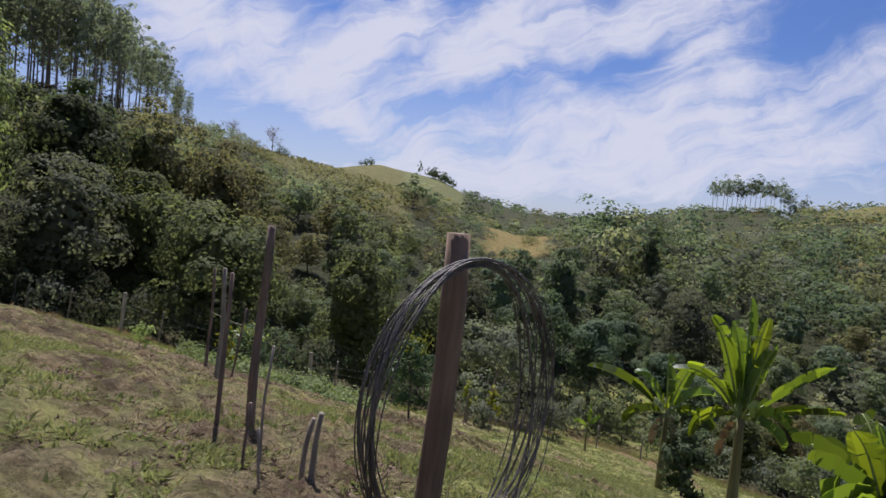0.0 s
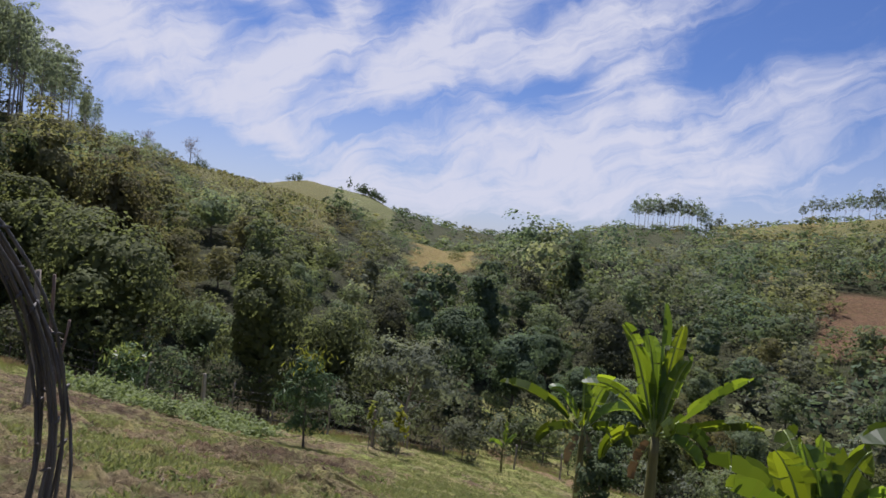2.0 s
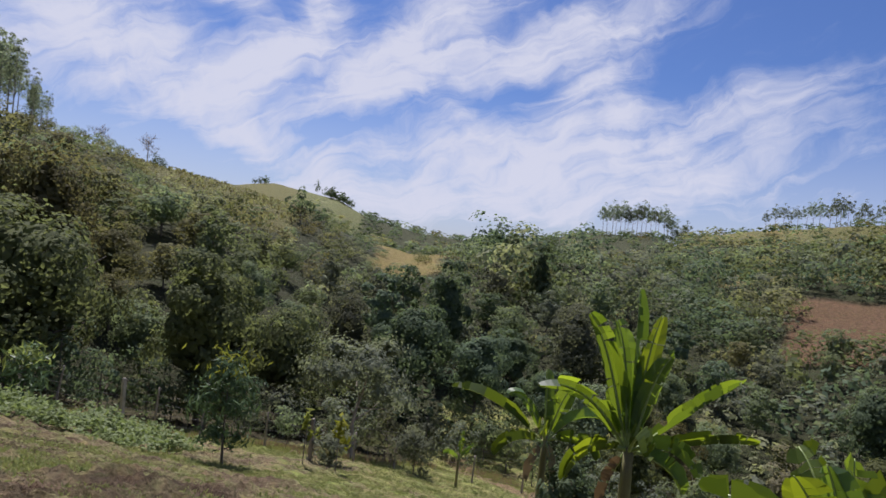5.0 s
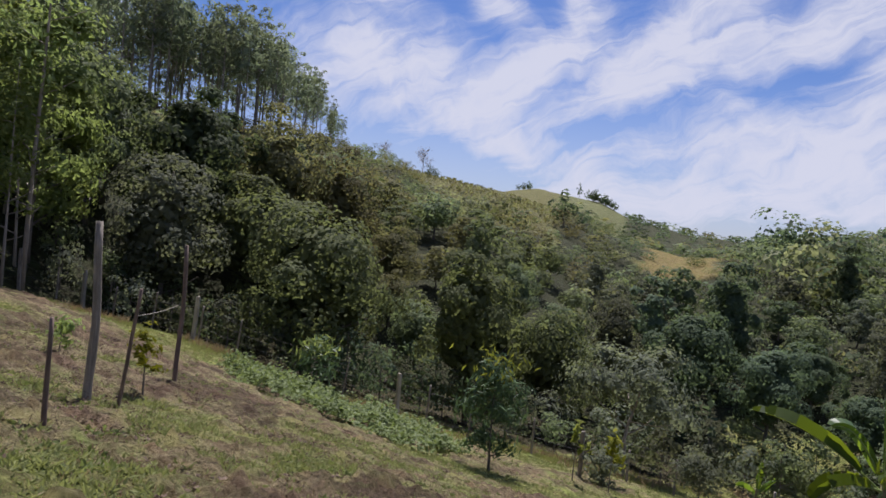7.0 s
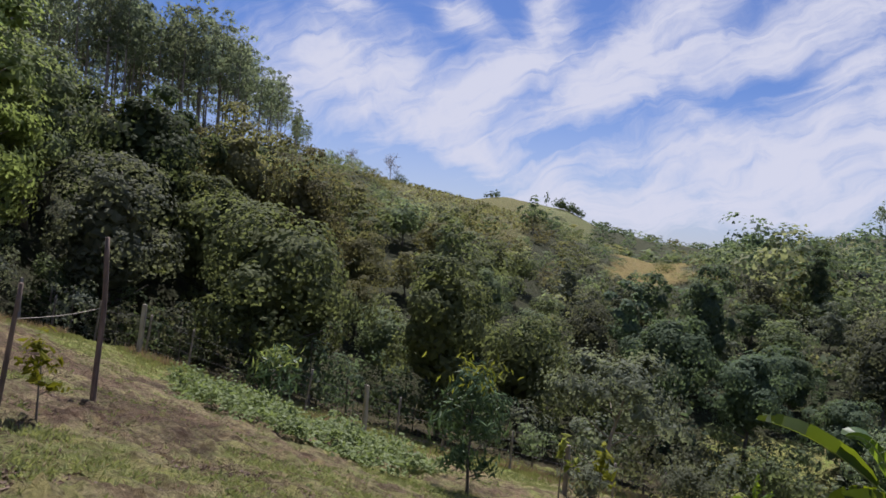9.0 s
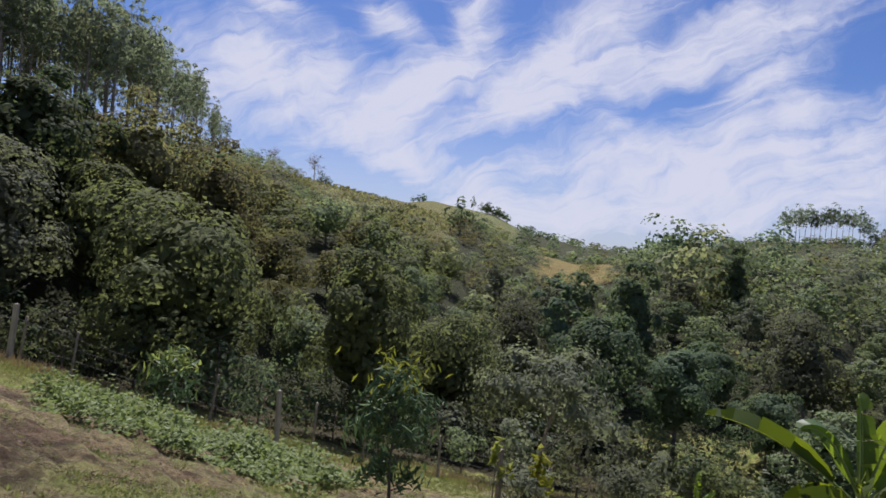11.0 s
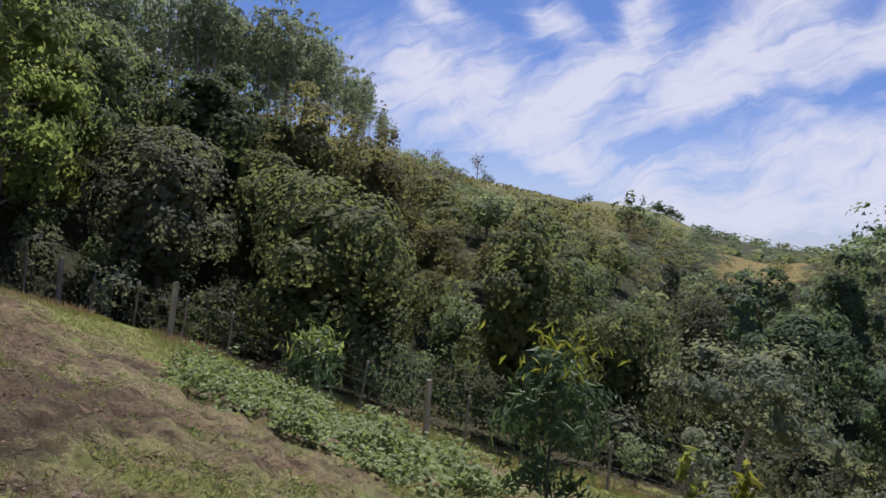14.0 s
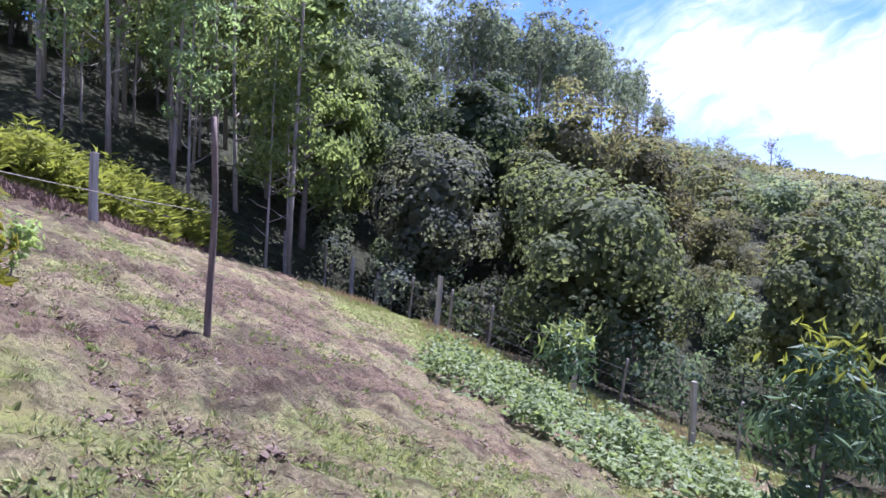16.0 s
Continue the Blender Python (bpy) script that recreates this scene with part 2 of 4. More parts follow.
G = {
    "deep": leaf_material("deep_green_leaves", (0.052, 0.075, 0.044), (0.15, 0.195, 0.106), 0.5),
    "mid": leaf_material("mid_green_leaves", (0.078, 0.1, 0.052), (0.23, 0.262, 0.128), 0.52),
    "olive": leaf_material("olive_leaves", (0.108, 0.11, 0.054), (0.28, 0.27, 0.135), 0.52),
    "grey": leaf_material("grey_green_leaves", (0.085, 0.096, 0.066), (0.22, 0.235, 0.16), 0.5),
    # lifted leaf colour: the sunlight on these trees is put into the green
    "lime": leaf_material("sunlit_tinted_yellow_green_leaves", (0.125, 0.17, 0.06), (0.3, 0.36, 0.14), 0.55),
    "brown": leaf_material("brownish_leaves", (0.12, 0.112, 0.068), (0.29, 0.26, 0.165), 0.5),
    "gum": leaf_material("blue_green_gum_leaves", (0.14, 0.17, 0.12), (0.3, 0.34, 0.24), 0.52),
    "bright": leaf_material("bright_yellow_green_leaves", (0.13, 0.17, 0.03), (0.33, 0.35, 0.08), 0.45),
    "vine": leaf_material("creeper_leaves", (0.075, 0.105, 0.036), (0.28, 0.335, 0.125), 0.45, 0.55, shine=0.22),
    "mango": leaf_material("glossy_dark_tree_leaves", (0.035, 0.055, 0.02), (0.1, 0.14, 0.05), 0.3, 0.4),
    "grass": leaf_material("short_turf", (0.12, 0.135, 0.045), (0.36, 0.37, 0.15), 0.4, 0.7),
    "straw": leaf_material("dry_grass", (0.2, 0.16, 0.09), (0.42, 0.36, 0.22), 0.35, 0.7, (1.1, 1.0, 0.8)),
    "litter": leaf_material("dead_leaves", (0.08, 0.055, 0.042), (0.24, 0.175, 0.125), 0.1, 0.8, (1, 1, 1)),
    # wide range per strip: colour imitates shaded and lit-through parts of the blades
    "banana": leaf_material("banana_leaf", (0.03, 0.055, 0.022), (0.11, 0.165, 0.05), 0.48, 0.45, (3.2, 2.9, 0.4), 0.2, (0.05, 0.95), 0.4),
    "banana_dry": leaf_material("dry_banana_leaf", (0.13, 0.1, 0.065), (0.27, 0.21, 0.13), 0.2, 0.7, (1.2, 1.1, 0.7), 0.1),
}
BANANA_RIB = wood_material("banana_rib", (0.16, 0.22, 0.06), (0.3, 0.36, 0.12), 3.0, 0.4)
BANANA_STEM = wood_material("banana_stem_sheath", (0.09, 0.07, 0.035), (0.24, 0.23, 0.09), 1.5, 0.6)

# ---- shape of the land ----
HUB = (2.5, 8.0)
# points on the open slope: x, y, z
SLOPE = np.array([
    2.14, -1.23, 0.1, 2.9, 0.5, -0.19, 3.66, 3.25, -0.72, 2.74, 5.56, -1.08, 2.4, 6.78, -1.4, 2.2, 9.3, -2.15,
    -6.69, 27.75, -6.83, -0.59, 19.58, -5.15, -13.4, 24.1, -4.43, -16.65, 23.6, -3.6, -2.92, 10.03, -1.77,
    -4.25, 13.16, -2.49, -15.5, 17.6, -2.2, -13.3, 14.4, -1.4, 1.1, 21.6, -5.75, 5.9, 25.2, -7.2,
    6.8, 12.7, -4.0, 6.6, 20.6, -6.5, 7.6, 8.5, -3.2, -14.6, 12.7, -0.7, -12.0, 0.0, 1.8, 3.0, -10.0, 2.2,
]).reshape(-1, 3)
# bearing to the left; distance and rise in degrees of the near crest, then of the crest behind it; distance and height of the gully
HILLS = np.array([
    -180, 60, 6, 160, 3, 25, 0, -110, 200, 4, 350, 2, 30, -8, -70, 300, 7.3, 450, 5, 34, -12, -41, 330, 5.9, 480, 4, 36, -12,
    -30, 380, 4.3, 520, 3, 36, -11.5, -23, 430, 3.3, 560, 2, 36, -11, -21, 104, 0.4, 460, 3.1, 36, -11, -15, 100, 0.3, 460, 2.8, 36, -10.5,
    -8, 100, 0.4, 460, 1.3, 36, -10.5, -3.5, 112, 0.0, 440, 1.2, 36, -10, 0, 120, -0.3, 420, 1.5, 36, -10, 4.2, 122, 0.5, 400, 2.3, 36, -9.7,
    7, 124, 1.6, 400, 3.6, 36, -9.5, 9.5, 128, 2.6, 400, 3.9, 36, -9.3, 12, 130, 3.1, 400, 4.35, 35, -9, 14.4, 132, 3.7, 390, 4.1, 35, -9,
    20, 132, 4.7, 380, 3, 34, -8.5, 24.2, 128, 5.2, 300, 3, 34, -8.2, 27, 120, 6.0, 260, 3, 33, -8, 32, 112, 7.0, 240, 4, 33, -7.5,
    45, 108, 8.0, 230, 5, 32, -6, 58, 92, 10.6, 220, 8, 27, -3.2, 75, 62, 12, 160, 8, 21, -0.6, 110, 62, 13, 160, 8, 20, 1, 180, 60, 6, 160, 3, 25, 0,
]).reshape(-1, 7)


def bend(d2):
    return 0.5 * d2 * np.log(d2 + 1e-9)


def spline(points, stiff=0.4):
    """A smooth sheet near the points: its weights."""
    p, n = points[:, :2], len(points)
    a = np.zeros((n + 3, n + 3))
    a[:n, :n] = bend(((p[:, None] - p[None]) ** 2).sum(-1)) + stiff * np.eye(n)
    a[:n, n:] = np.c_[np.ones(n), p]
    a[n:, :n] = a[:n, n:].T
    return np.linalg.solve(a, np.r_[points[:, 2], 0, 0, 0])


WEIGHTS = spline(SLOPE)


def land(x, y):
    """Height of the land; takes numbers or arrays."""
    x, y = np.asarray(x, float), np.asarray(y, float)
    p, n = SLOPE[:, :2], len(SLOPE)
    dx, dy = x - HUB[0], y - HUB[1]
    r, a = np.hypot(dx, dy) + 1e-6, np.degrees(np.arctan2(-dx, dy))
    s = np.minimum(1, 34 / r)
    qx, qy = HUB[0] + dx * s, HUB[1] + dy * s
    near = WEIGHTS[n] + WEIGHTS[n + 1] * qx + WEIGHTS[n + 2] * qy
    for k in range(n):
        near = near + WEIGHTS[k] * bend((qx - p[k, 0]) ** 2 + (qy - p[k, 1]) ** 2)
    r1, e1, r2, e2, g, low = (np.interp(a, HILLS[:, 0], HILLS[:, k]) for k in range(1, 7))
    top, top2 = r1 * np.tan(np.radians(e1)) + 0.3, r2 * np.tan(np.radians(e2)) + 0.3
    u, v = np.clip((r - g) / (r1 - g), 0, 1), np.clip((r - r1) / (r2 - r1), 0, 1)
    far = low + (top - low) * u**0.85 + np.minimum(r, 400) * 0.006 * (np.sin(a * 0.31 + r * 0.05) + np.sin(r * 0.083 - a * 0.17)) * np.clip(u * 4, 0, 1) * np.clip((1 - u) * 3, 0, 1)
    far = far + (top2 - top) * v * v * (3 - 2 * v) - 11 * np.sin(np.pi * v) ** 1.2 - 0.02 * np.clip(r - r2, 0, 900)
    k = np.clip((r - g + 10) / 12, 0, 1)
    k = k * k * (3 - 2 * k)
    return near * (1 - k) + far * k
# ---- end of land ----


def fence_side(a):
    """How far the open slope reaches at a bearing."""
    return float(np.interp(a, [-60, -30, -18, -12, -7, -2, 4, 10, 25, 40, 50, 58, 70, 90], [25, 25, 27, 31, 30, 24, 23, 22.5, 23, 24, 26, 27, 25, 22]))


def covered(x, y):
    """What grows on the land: colour (r, g, b), some with shade or haze put in, and the chance of trees, by place."""
    dx, dy = x - HUB[0], y - HUB[1]
    r, a = math.hypot(dx, dy), math.degrees(math.atan2(-dx, dy))
    wob = noise.noise((x * 0.05, y * 0.05, 3.0)) * 0.5 + noise.noise((x * 0.15, y * 0.15, 8.0)) * 0.3
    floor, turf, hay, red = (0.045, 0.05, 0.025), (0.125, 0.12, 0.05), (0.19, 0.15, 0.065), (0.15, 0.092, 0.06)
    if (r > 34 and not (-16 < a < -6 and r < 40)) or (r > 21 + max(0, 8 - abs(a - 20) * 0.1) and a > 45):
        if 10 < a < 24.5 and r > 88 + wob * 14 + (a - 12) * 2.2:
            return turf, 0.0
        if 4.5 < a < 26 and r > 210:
            # far pasture: its green is paled, putting the haze of distance into the colour
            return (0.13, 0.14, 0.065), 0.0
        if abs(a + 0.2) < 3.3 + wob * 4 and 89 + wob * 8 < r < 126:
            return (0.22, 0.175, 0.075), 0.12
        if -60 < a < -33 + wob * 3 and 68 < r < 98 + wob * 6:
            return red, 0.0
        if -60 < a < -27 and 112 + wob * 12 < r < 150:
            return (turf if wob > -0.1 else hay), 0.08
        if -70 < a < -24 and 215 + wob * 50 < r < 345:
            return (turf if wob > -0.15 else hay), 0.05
        # wood floor: undergrowth, coloured dark to hold the shade between the crowns
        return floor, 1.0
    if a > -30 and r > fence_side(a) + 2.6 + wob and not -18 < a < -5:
        # leaf litter past the fence, darkened in colour for the shade under the trees
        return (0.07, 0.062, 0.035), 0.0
    if 24 < y < 40 and abs(x - (7.6 + (38 - y) * 0.16) + 0.5 * wob) < 0.7:
        return (0.3, 0.22, 0.14), 0.0
    soil, dry, green = (0.225, 0.163, 0.118), (0.3, 0.25, 0.16), (0.29, 0.3, 0.12)
    k = noise.noise((x * 0.35, y * 0.35, 1.0)) + 0.6 * noise.noise((x * 1.3, y * 1.3, 5.0)) + 0.35 * noise.noise((x * 4, y * 4, 7.0))
    edge = max(0.0, min(1.0, (r - 15.5) / 5)) if -35 < a < 52 else 0.0
    edge = max(edge, max(0.0, min(1.0, (x - 1.0) / 3)) * 0.8)
    k += edge * 0.8 + 0.16 - 0.25 * max(0, min(1, (-x - 2) / 6)) * (1 - edge)
    if k < 0:
        w = min(1, -k * 3.0)
        turned = 0.66 if noise.noise((x * 0.33, y * 0.33, 21.0)) + 0.4 * noise.noise((x * 1.7, y * 1.7, 2.0)) > 0.12 else 1.0
        return tuple((d + (s - d) * w) * turned for s, d in zip(soil, dry)), 0.0
    w = min(1, k * 1.8)
    return tuple(d + (g - d) * w for g, d in zip(green, dry)), 0.0


def mesh(name, verts, faces, mat, smooth=False):
    me = bpy.data.meshes.new(name)
    me.from_pydata([tuple(v) for v in verts], [], faces)
    me.materials.append(mat)
    if smooth:
        me.polygons.foreach_set("use_smooth", [True] * len(me.polygons))
    me.update()
    return me


def part(name, me, parent, label=""):
    """One mesh as an object of its own under a thing or a part."""
    ob = new(name, me)
    ob.parent = parent
    if label:
        ob["label"] = label
    return ob


def thing(name, label, category, m=None, group="", kind="", me=None):
    ob = tagged(new(name, me), label, category, group, kind)
    if m is not None:
        ob.matrix_world = m
    return ob


# ---- the ground: one sheet from underfoot to the horizon ----
def build_ground():
    rings = [0.0] + list(np.geomspace(0.6, 45, 250)) + list(np.geomspace(46.5, 3200, 90))
    n = 580
    verts, cols = [], []
    for r in rings:
        for j in range(n):
            a = 2 * math.pi * j / n
            verts.append((HUB[0] - r * math.sin(a), HUB[1] + r * math.cos(a)))
    v = np.array(verts)
    z = land(v[:, 0], v[:, 1])
    out = []
    for (x, y), h in zip(v, z):
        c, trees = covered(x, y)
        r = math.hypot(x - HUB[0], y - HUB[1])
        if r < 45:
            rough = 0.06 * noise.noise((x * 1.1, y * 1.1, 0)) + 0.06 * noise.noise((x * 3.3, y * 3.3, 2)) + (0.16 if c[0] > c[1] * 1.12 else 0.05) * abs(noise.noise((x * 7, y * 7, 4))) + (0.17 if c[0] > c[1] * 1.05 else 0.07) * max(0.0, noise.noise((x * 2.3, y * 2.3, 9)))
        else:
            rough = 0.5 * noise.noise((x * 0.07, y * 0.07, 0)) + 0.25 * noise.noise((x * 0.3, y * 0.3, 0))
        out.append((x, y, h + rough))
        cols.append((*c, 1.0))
    faces = []
    for i in range(len(rings) - 1):
        for j in range(n):
            k = (j + 1) % n
            faces.append((i * n + j, (i + 1) * n + j, (i + 1) * n + k, i * n + k))
    me = mesh("ground", out, faces, LAND, True)
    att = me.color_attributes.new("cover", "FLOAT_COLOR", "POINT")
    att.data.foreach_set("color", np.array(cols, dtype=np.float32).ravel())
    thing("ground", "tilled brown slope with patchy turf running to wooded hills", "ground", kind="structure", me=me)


build_ground()


# ---- pieces of plants ----
def leaves(centres, ways, sizes, wide=0.5, fold=0.0, rng=None, faces_to=None):
    """Pointed leaves as two folded triangles each: centres, growing directions, lengths; faces_to: where their upper sides look."""
    rng = rng or np.random.default_rng(1)
    c, w = np.asarray(centres, float), np.asarray(ways, float)
    if faces_to is not None:
        f = faces_to / (np.linalg.norm(faces_to, axis=1, keepdims=True) + 1e-9)
        w = w - f * (w * f).sum(1, keepdims=True)
    w = w / (np.linalg.norm(w, axis=1, keepdims=True) + 1e-9)
    s = np.cross(w, rng.normal(size=w.shape) if faces_to is None else f)
    s /= np.linalg.norm(s, axis=1, keepdims=True) + 1e-9
    k = np.asarray(sizes, float)[:, None]
    up = np.cross(w, s) * k * fold
    v = np.stack([c - w * k * 0.5, c + s * k * wide * 0.5 + up, c + w * k * 0.5, c - s * k * wide * 0.5 + up], 1).reshape(-1, 3)
    i = np.arange(len(c)) * 4
    return v, [(a, a + 1, a + 2, a + 3) for a in i.tolist()]


def leaf_mesh(name, centres, ways, sizes, mat, wide=0.5, fold=0.0, rng=None, faces_to=None):
    v, f = leaves(centres, ways, sizes, wide, fold, rng, faces_to)
    return mesh(name, v.tolist(), f, mat)


def tube(path, radii, sides=7, bumpy=0.0, seed=0):
    """A bent, tapering limb along a path: verts and faces, closed at both ends."""
    rng = random.Random(seed)
    path = [Vector(p) for p in path]
    verts, faces = [], []
    side = None
    for i, p in enumerate(path):
        d = (path[min(i + 1, len(path) - 1)] - path[max(i - 1, 0)]).normalized()
        if side is None:
            side = d.orthogonal().normalized()
        side = (side - d * side.dot(d)).normalized()
        other = d.cross(side)
        for j in range(sides):
            a = 2 * math.pi * j / sides
            r = radii[i] * (1 + bumpy * rng.uniform(-1, 1))
            verts.append(p + (side * math.cos(a) + other * math.sin(a)) * r)
    for i in range(len(path) - 1):
        for j in range(sides):
            k = (j + 1) % sides
            faces.append((i * sides + j, i * sides + k, (i + 1) * sides + k, (i + 1) * sides + j))
    faces.append(tuple(range(sides - 1, -1, -1)))
    faces.append(tuple((len(path) - 1) * sides + j for j in range(sides)))
    return verts, faces


def joined(pieces):
    verts, faces = [], []
    for v, f in pieces:
        o = len(verts)
        verts += list(v)
        faces += [tuple(i + o for i in q) for q in f]
    return verts, faces


def limbs(height, girth, spread, count, seed, first=0.3, lean=0.05, sides=7):
    """Trunk with limbs, and the places where its crown's clumps sit."""
    rng = random.Random(seed)
    pts, x, y = [], 0.0, 0.0
    for i in range(7):
        u = i / 6
        pts.append((x, y, u * height * 0.85 - (0.3 if i == 0 else 0)))
        x += rng.uniform(-1, 1) * lean * height / 4
        y += rng.uniform(-1, 1) * lean * height / 4
    pieces = [tube(pts, [girth * (1.25 if i == 0 else 1) * (1 - 0.8 * i / 6) for i in range(7)], sides, 0.1, seed)]
    clumps = [(Vector(pts[-1]) + Vector((0, 0, height * 0.06)), spread * 0.5)]
    for k in range(count):
        u = first + (0.97 - first) * (k + 0.5) / count
        i = min(5, int(u * 6))
        base = Vector(pts[i]).lerp(Vector(pts[i + 1]), u * 6 - i)
        a = k * 2.4 + rng.uniform(-0.5, 0.5)
        far = spread * (1.05 - 0.55 * abs(u - 0.5) * 2) * rng.uniform(0.7, 1.15)
        tip = base + Vector((math.cos(a) * far, math.sin(a) * far, far * rng.uniform(0.25, 0.7)))
        mid = base.lerp(tip, 0.5) + Vector((0, 0, -0.06 * far))
        g = girth * (1 - 0.8 * u) * 0.55
        pieces.append(tube([base, mid, tip], [g, g * 0.6, g * 0.2], 5, 0.1, seed + k))
        clumps.append((tip, spread * rng.uniform(0.42, 0.62)))
        clumps.append((mid + Vector((0, 0, far * 0.25)), spread * rng.uniform(0.34, 0.5)))
    return pieces, clumps


def crown(clumps, per, size, seed, flat=0.75, droop=0.0):
    """Leaves in uneven lumps round the limbs' ends: fine ones in tufts outside, large ones that close the inside."""
    rng = np.random.default_rng(seed)
    cs, ws, ks, fs = [], [], [], []
    total = sum(r * r for _, r in clumps)
    mid = np.mean([np.array(c) for c, _ in clumps], 0)
    for c, r in clumps:
        n = max(8, int(per * len(clumps) * r * r / total))
        inner = n // 3
        d = rng.normal(size=(n, 3))
        d /= np.linalg.norm(d, axis=1, keepdims=True)
        tuft = d[rng.integers(0, max(1, n // 7), n)]
        d = d * 0.82 + tuft * 0.3
        k = r * (0.62 + 0.42 * rng.random(n)) * (1 + 0.22 * rng.normal(size=n) * (rng.random(n) < 0.25))
        k[:inner] = r * rng.uniform(0.15, 0.62, inner)
        p = d * k[:, None]
        p[:, 2] *= flat
        cs.append(np.array(c) + p)
        w = d * 0.4 + rng.normal(size=(n, 3)) * 0.7
        w[:, 2] -= droop
        ws.append(w)
        e = np.array(c) + p - mid
        e /= np.linalg.norm(e, axis=1, keepdims=True) + 1e-6
        fs.append(d * 0.6 + e * 0.75 + np.array([0, 0, 0.3]) + rng.normal(size=(n, 3)) * 0.3)
        z = size * rng.uniform(0.6, 1.4, n)
        z[:inner] = size * 0.6 + 0.2 * r
        ks.append(z)
    return np.concatenate(cs), np.concatenate(ws), np.concatenate(ks), np.concatenate(fs)


def domed(height, spread, base, lumps, per, size, seed, lump=(0.3, 0.46), droop=0.0):
    """A crown of rounded lumps over an egg-shaped body: centres, ways, lengths and facings of its leaves."""
    rng = np.random.default_rng(seed)
    mid, half = np.array([0, 0, height * (1 + base) / 2]), np.array([spread, spread, height * (1 - base) / 2])
    cs, ws, ks, fs = [], [], [], []
    n = max(5, per // lumps)
    for i in range(lumps):
        z = 1 - 1.8 * (i + 0.5) / lumps
        q = math.sqrt(max(0.0, 1 - z * z))
        d = np.array([q * math.cos(i * 2.4 + seed), q * math.sin(i * 2.4 + seed), z])
        c = mid + d * half * rng.uniform(0.5, 1.02) + rng.normal(size=3) * spread * 0.12
        r = spread * rng.uniform(*lump)
        e = rng.normal(size=(n, 3))
        e = e / np.linalg.norm(e, axis=1, keepdims=True) + d * 0.55 + np.array([0, 0, 0.2])
        e /= np.linalg.norm(e, axis=1, keepdims=True)
        out = rng.uniform(0.7, 1.05, n) * (1 + 0.35 * (rng.random(n) < 0.12))
        cs.append(c + e * (r * out)[:, None] * np.array([1, 1, 0.85]))
        w = e * 0.3 + rng.normal(size=(n, 3)) * 0.7
        w[:, 2] -= droop
        ws.append(w)
        fs.append(e * 0.85 + d * 0.35 + np.array([0, 0, 0.2]) + rng.normal(size=(n, 3)) * 0.27)
        ks.append(size * rng.uniform(0.6, 1.4, n))
    n = max(10, per // 4)
    d = rng.normal(size=(n, 3))
    d /= np.linalg.norm(d, axis=1, keepdims=True)
    cs.append(mid + d * half * rng.uniform(0.4, 0.68, (n, 1)))
    ws.append(rng.normal(size=(n, 3)))
    fs.append(d + rng.normal(size=(n, 3)) * 0.3)
    ks.append(spread * rng.uniform(0.15, 0.27, n))
    return np.concatenate(cs), np.concatenate(ws), np.concatenate(ks), np.concatenate(fs)


KINDS = []


def tree_kind(name, label, height, girth, spread, count, seed, leaf, per, size, bark=None, first=0.3, flat=0.75, droop=0.0, category="tree", group="", wide=0.62, lean=0.05, sides=7, lumps=0, lump=(0.3, 0.46)):
    """A tree to be copied: it stands under the ground at the hub and is moved by grow()."""
    pieces, clumps = limbs(height, girth, spread, count, seed, first, lean, sides)
    ob = thing(name, label, category, group=group)
    KINDS.append(ob)
    part("trunk", mesh("trunk", *joined(pieces), bark or BARK, True), ob)
    c, w, z, f = domed(height, spread, first, lumps, per, size, seed, lump, droop) if lumps else crown(clumps, per, size, seed, flat, droop)
    part("crown", leaf_mesh("crown", c, w, z, G[leaf], wide, 0.12, np.random.default_rng(seed), f), ob)
    return ob


USED = set()


def grow(kind, x, y, scale=1.0, turn=0.0, sink=0.05, lean=(0, 0), tall=1.0):
    m = Matrix.Translation((x, y, float(land(x, y)) - sink)) @ Euler((radians(lean[0]), radians(lean[1]), radians(turn))).to_matrix().to_4x4()
    if kind.name not in USED:
        USED.add(kind.name)
        ob = kind
        ob.matrix_world = m
    else:
        ob = copy_thing(kind, m)
    ob.scale = (scale, scale, scale * tall)
    return ob


# ---- the wood on the far bank ----
WOODS = "trees of the hillside wood"
def wood_kinds(seed, per, size, where, sides=7):
    rows = (
        ("dark green broadleaf tree", 8, 0.14, 2.9, 10, "deep", 1.0, 1.1, 0.1, 0.0, 16),
        ("mid-green leafy tree", 8, 0.13, 2.7, 11, "mid", 1.0, 1.0, 0.08, 0.0, 20),
        ("olive green tree", 8, 0.12, 2.9, 10, "olive", 1.0, 0.95, 0.1, 0.0, 18),
        ("grey-green tree with shining leaves", 8, 0.13, 2.7, 10, "grey", 1.0, 0.9, 0.1, 0.0, 22),
        ("brownish half-dry tree", 8, 0.12, 2.3, 10, "brown", 0.8, 0.85, 0.08, 0.0, 22),
        ("slender dark tree with drooping leaves", 9, 0.12, 2.1, 11, "deep", 0.9, 1.2, 0.1, 0.6, 20),
        ("spreading mid-green tree", 7, 0.15, 3.3, 10, "mid", 1.1, 1.0, 0.2, 0.0, 20),
    )
    return [tree_kind("tree", f"{label} {where}", h, g, sp * 0.8, n, seed + i, leaf, int(per * many), size * big, group=WOODS, first=first, droop=dr, sides=sides, lumps=lumps, wide=0.78)
            for i, (label, h, g, sp, n, leaf, many, big, first, dr, lumps) in enumerate(rows)]


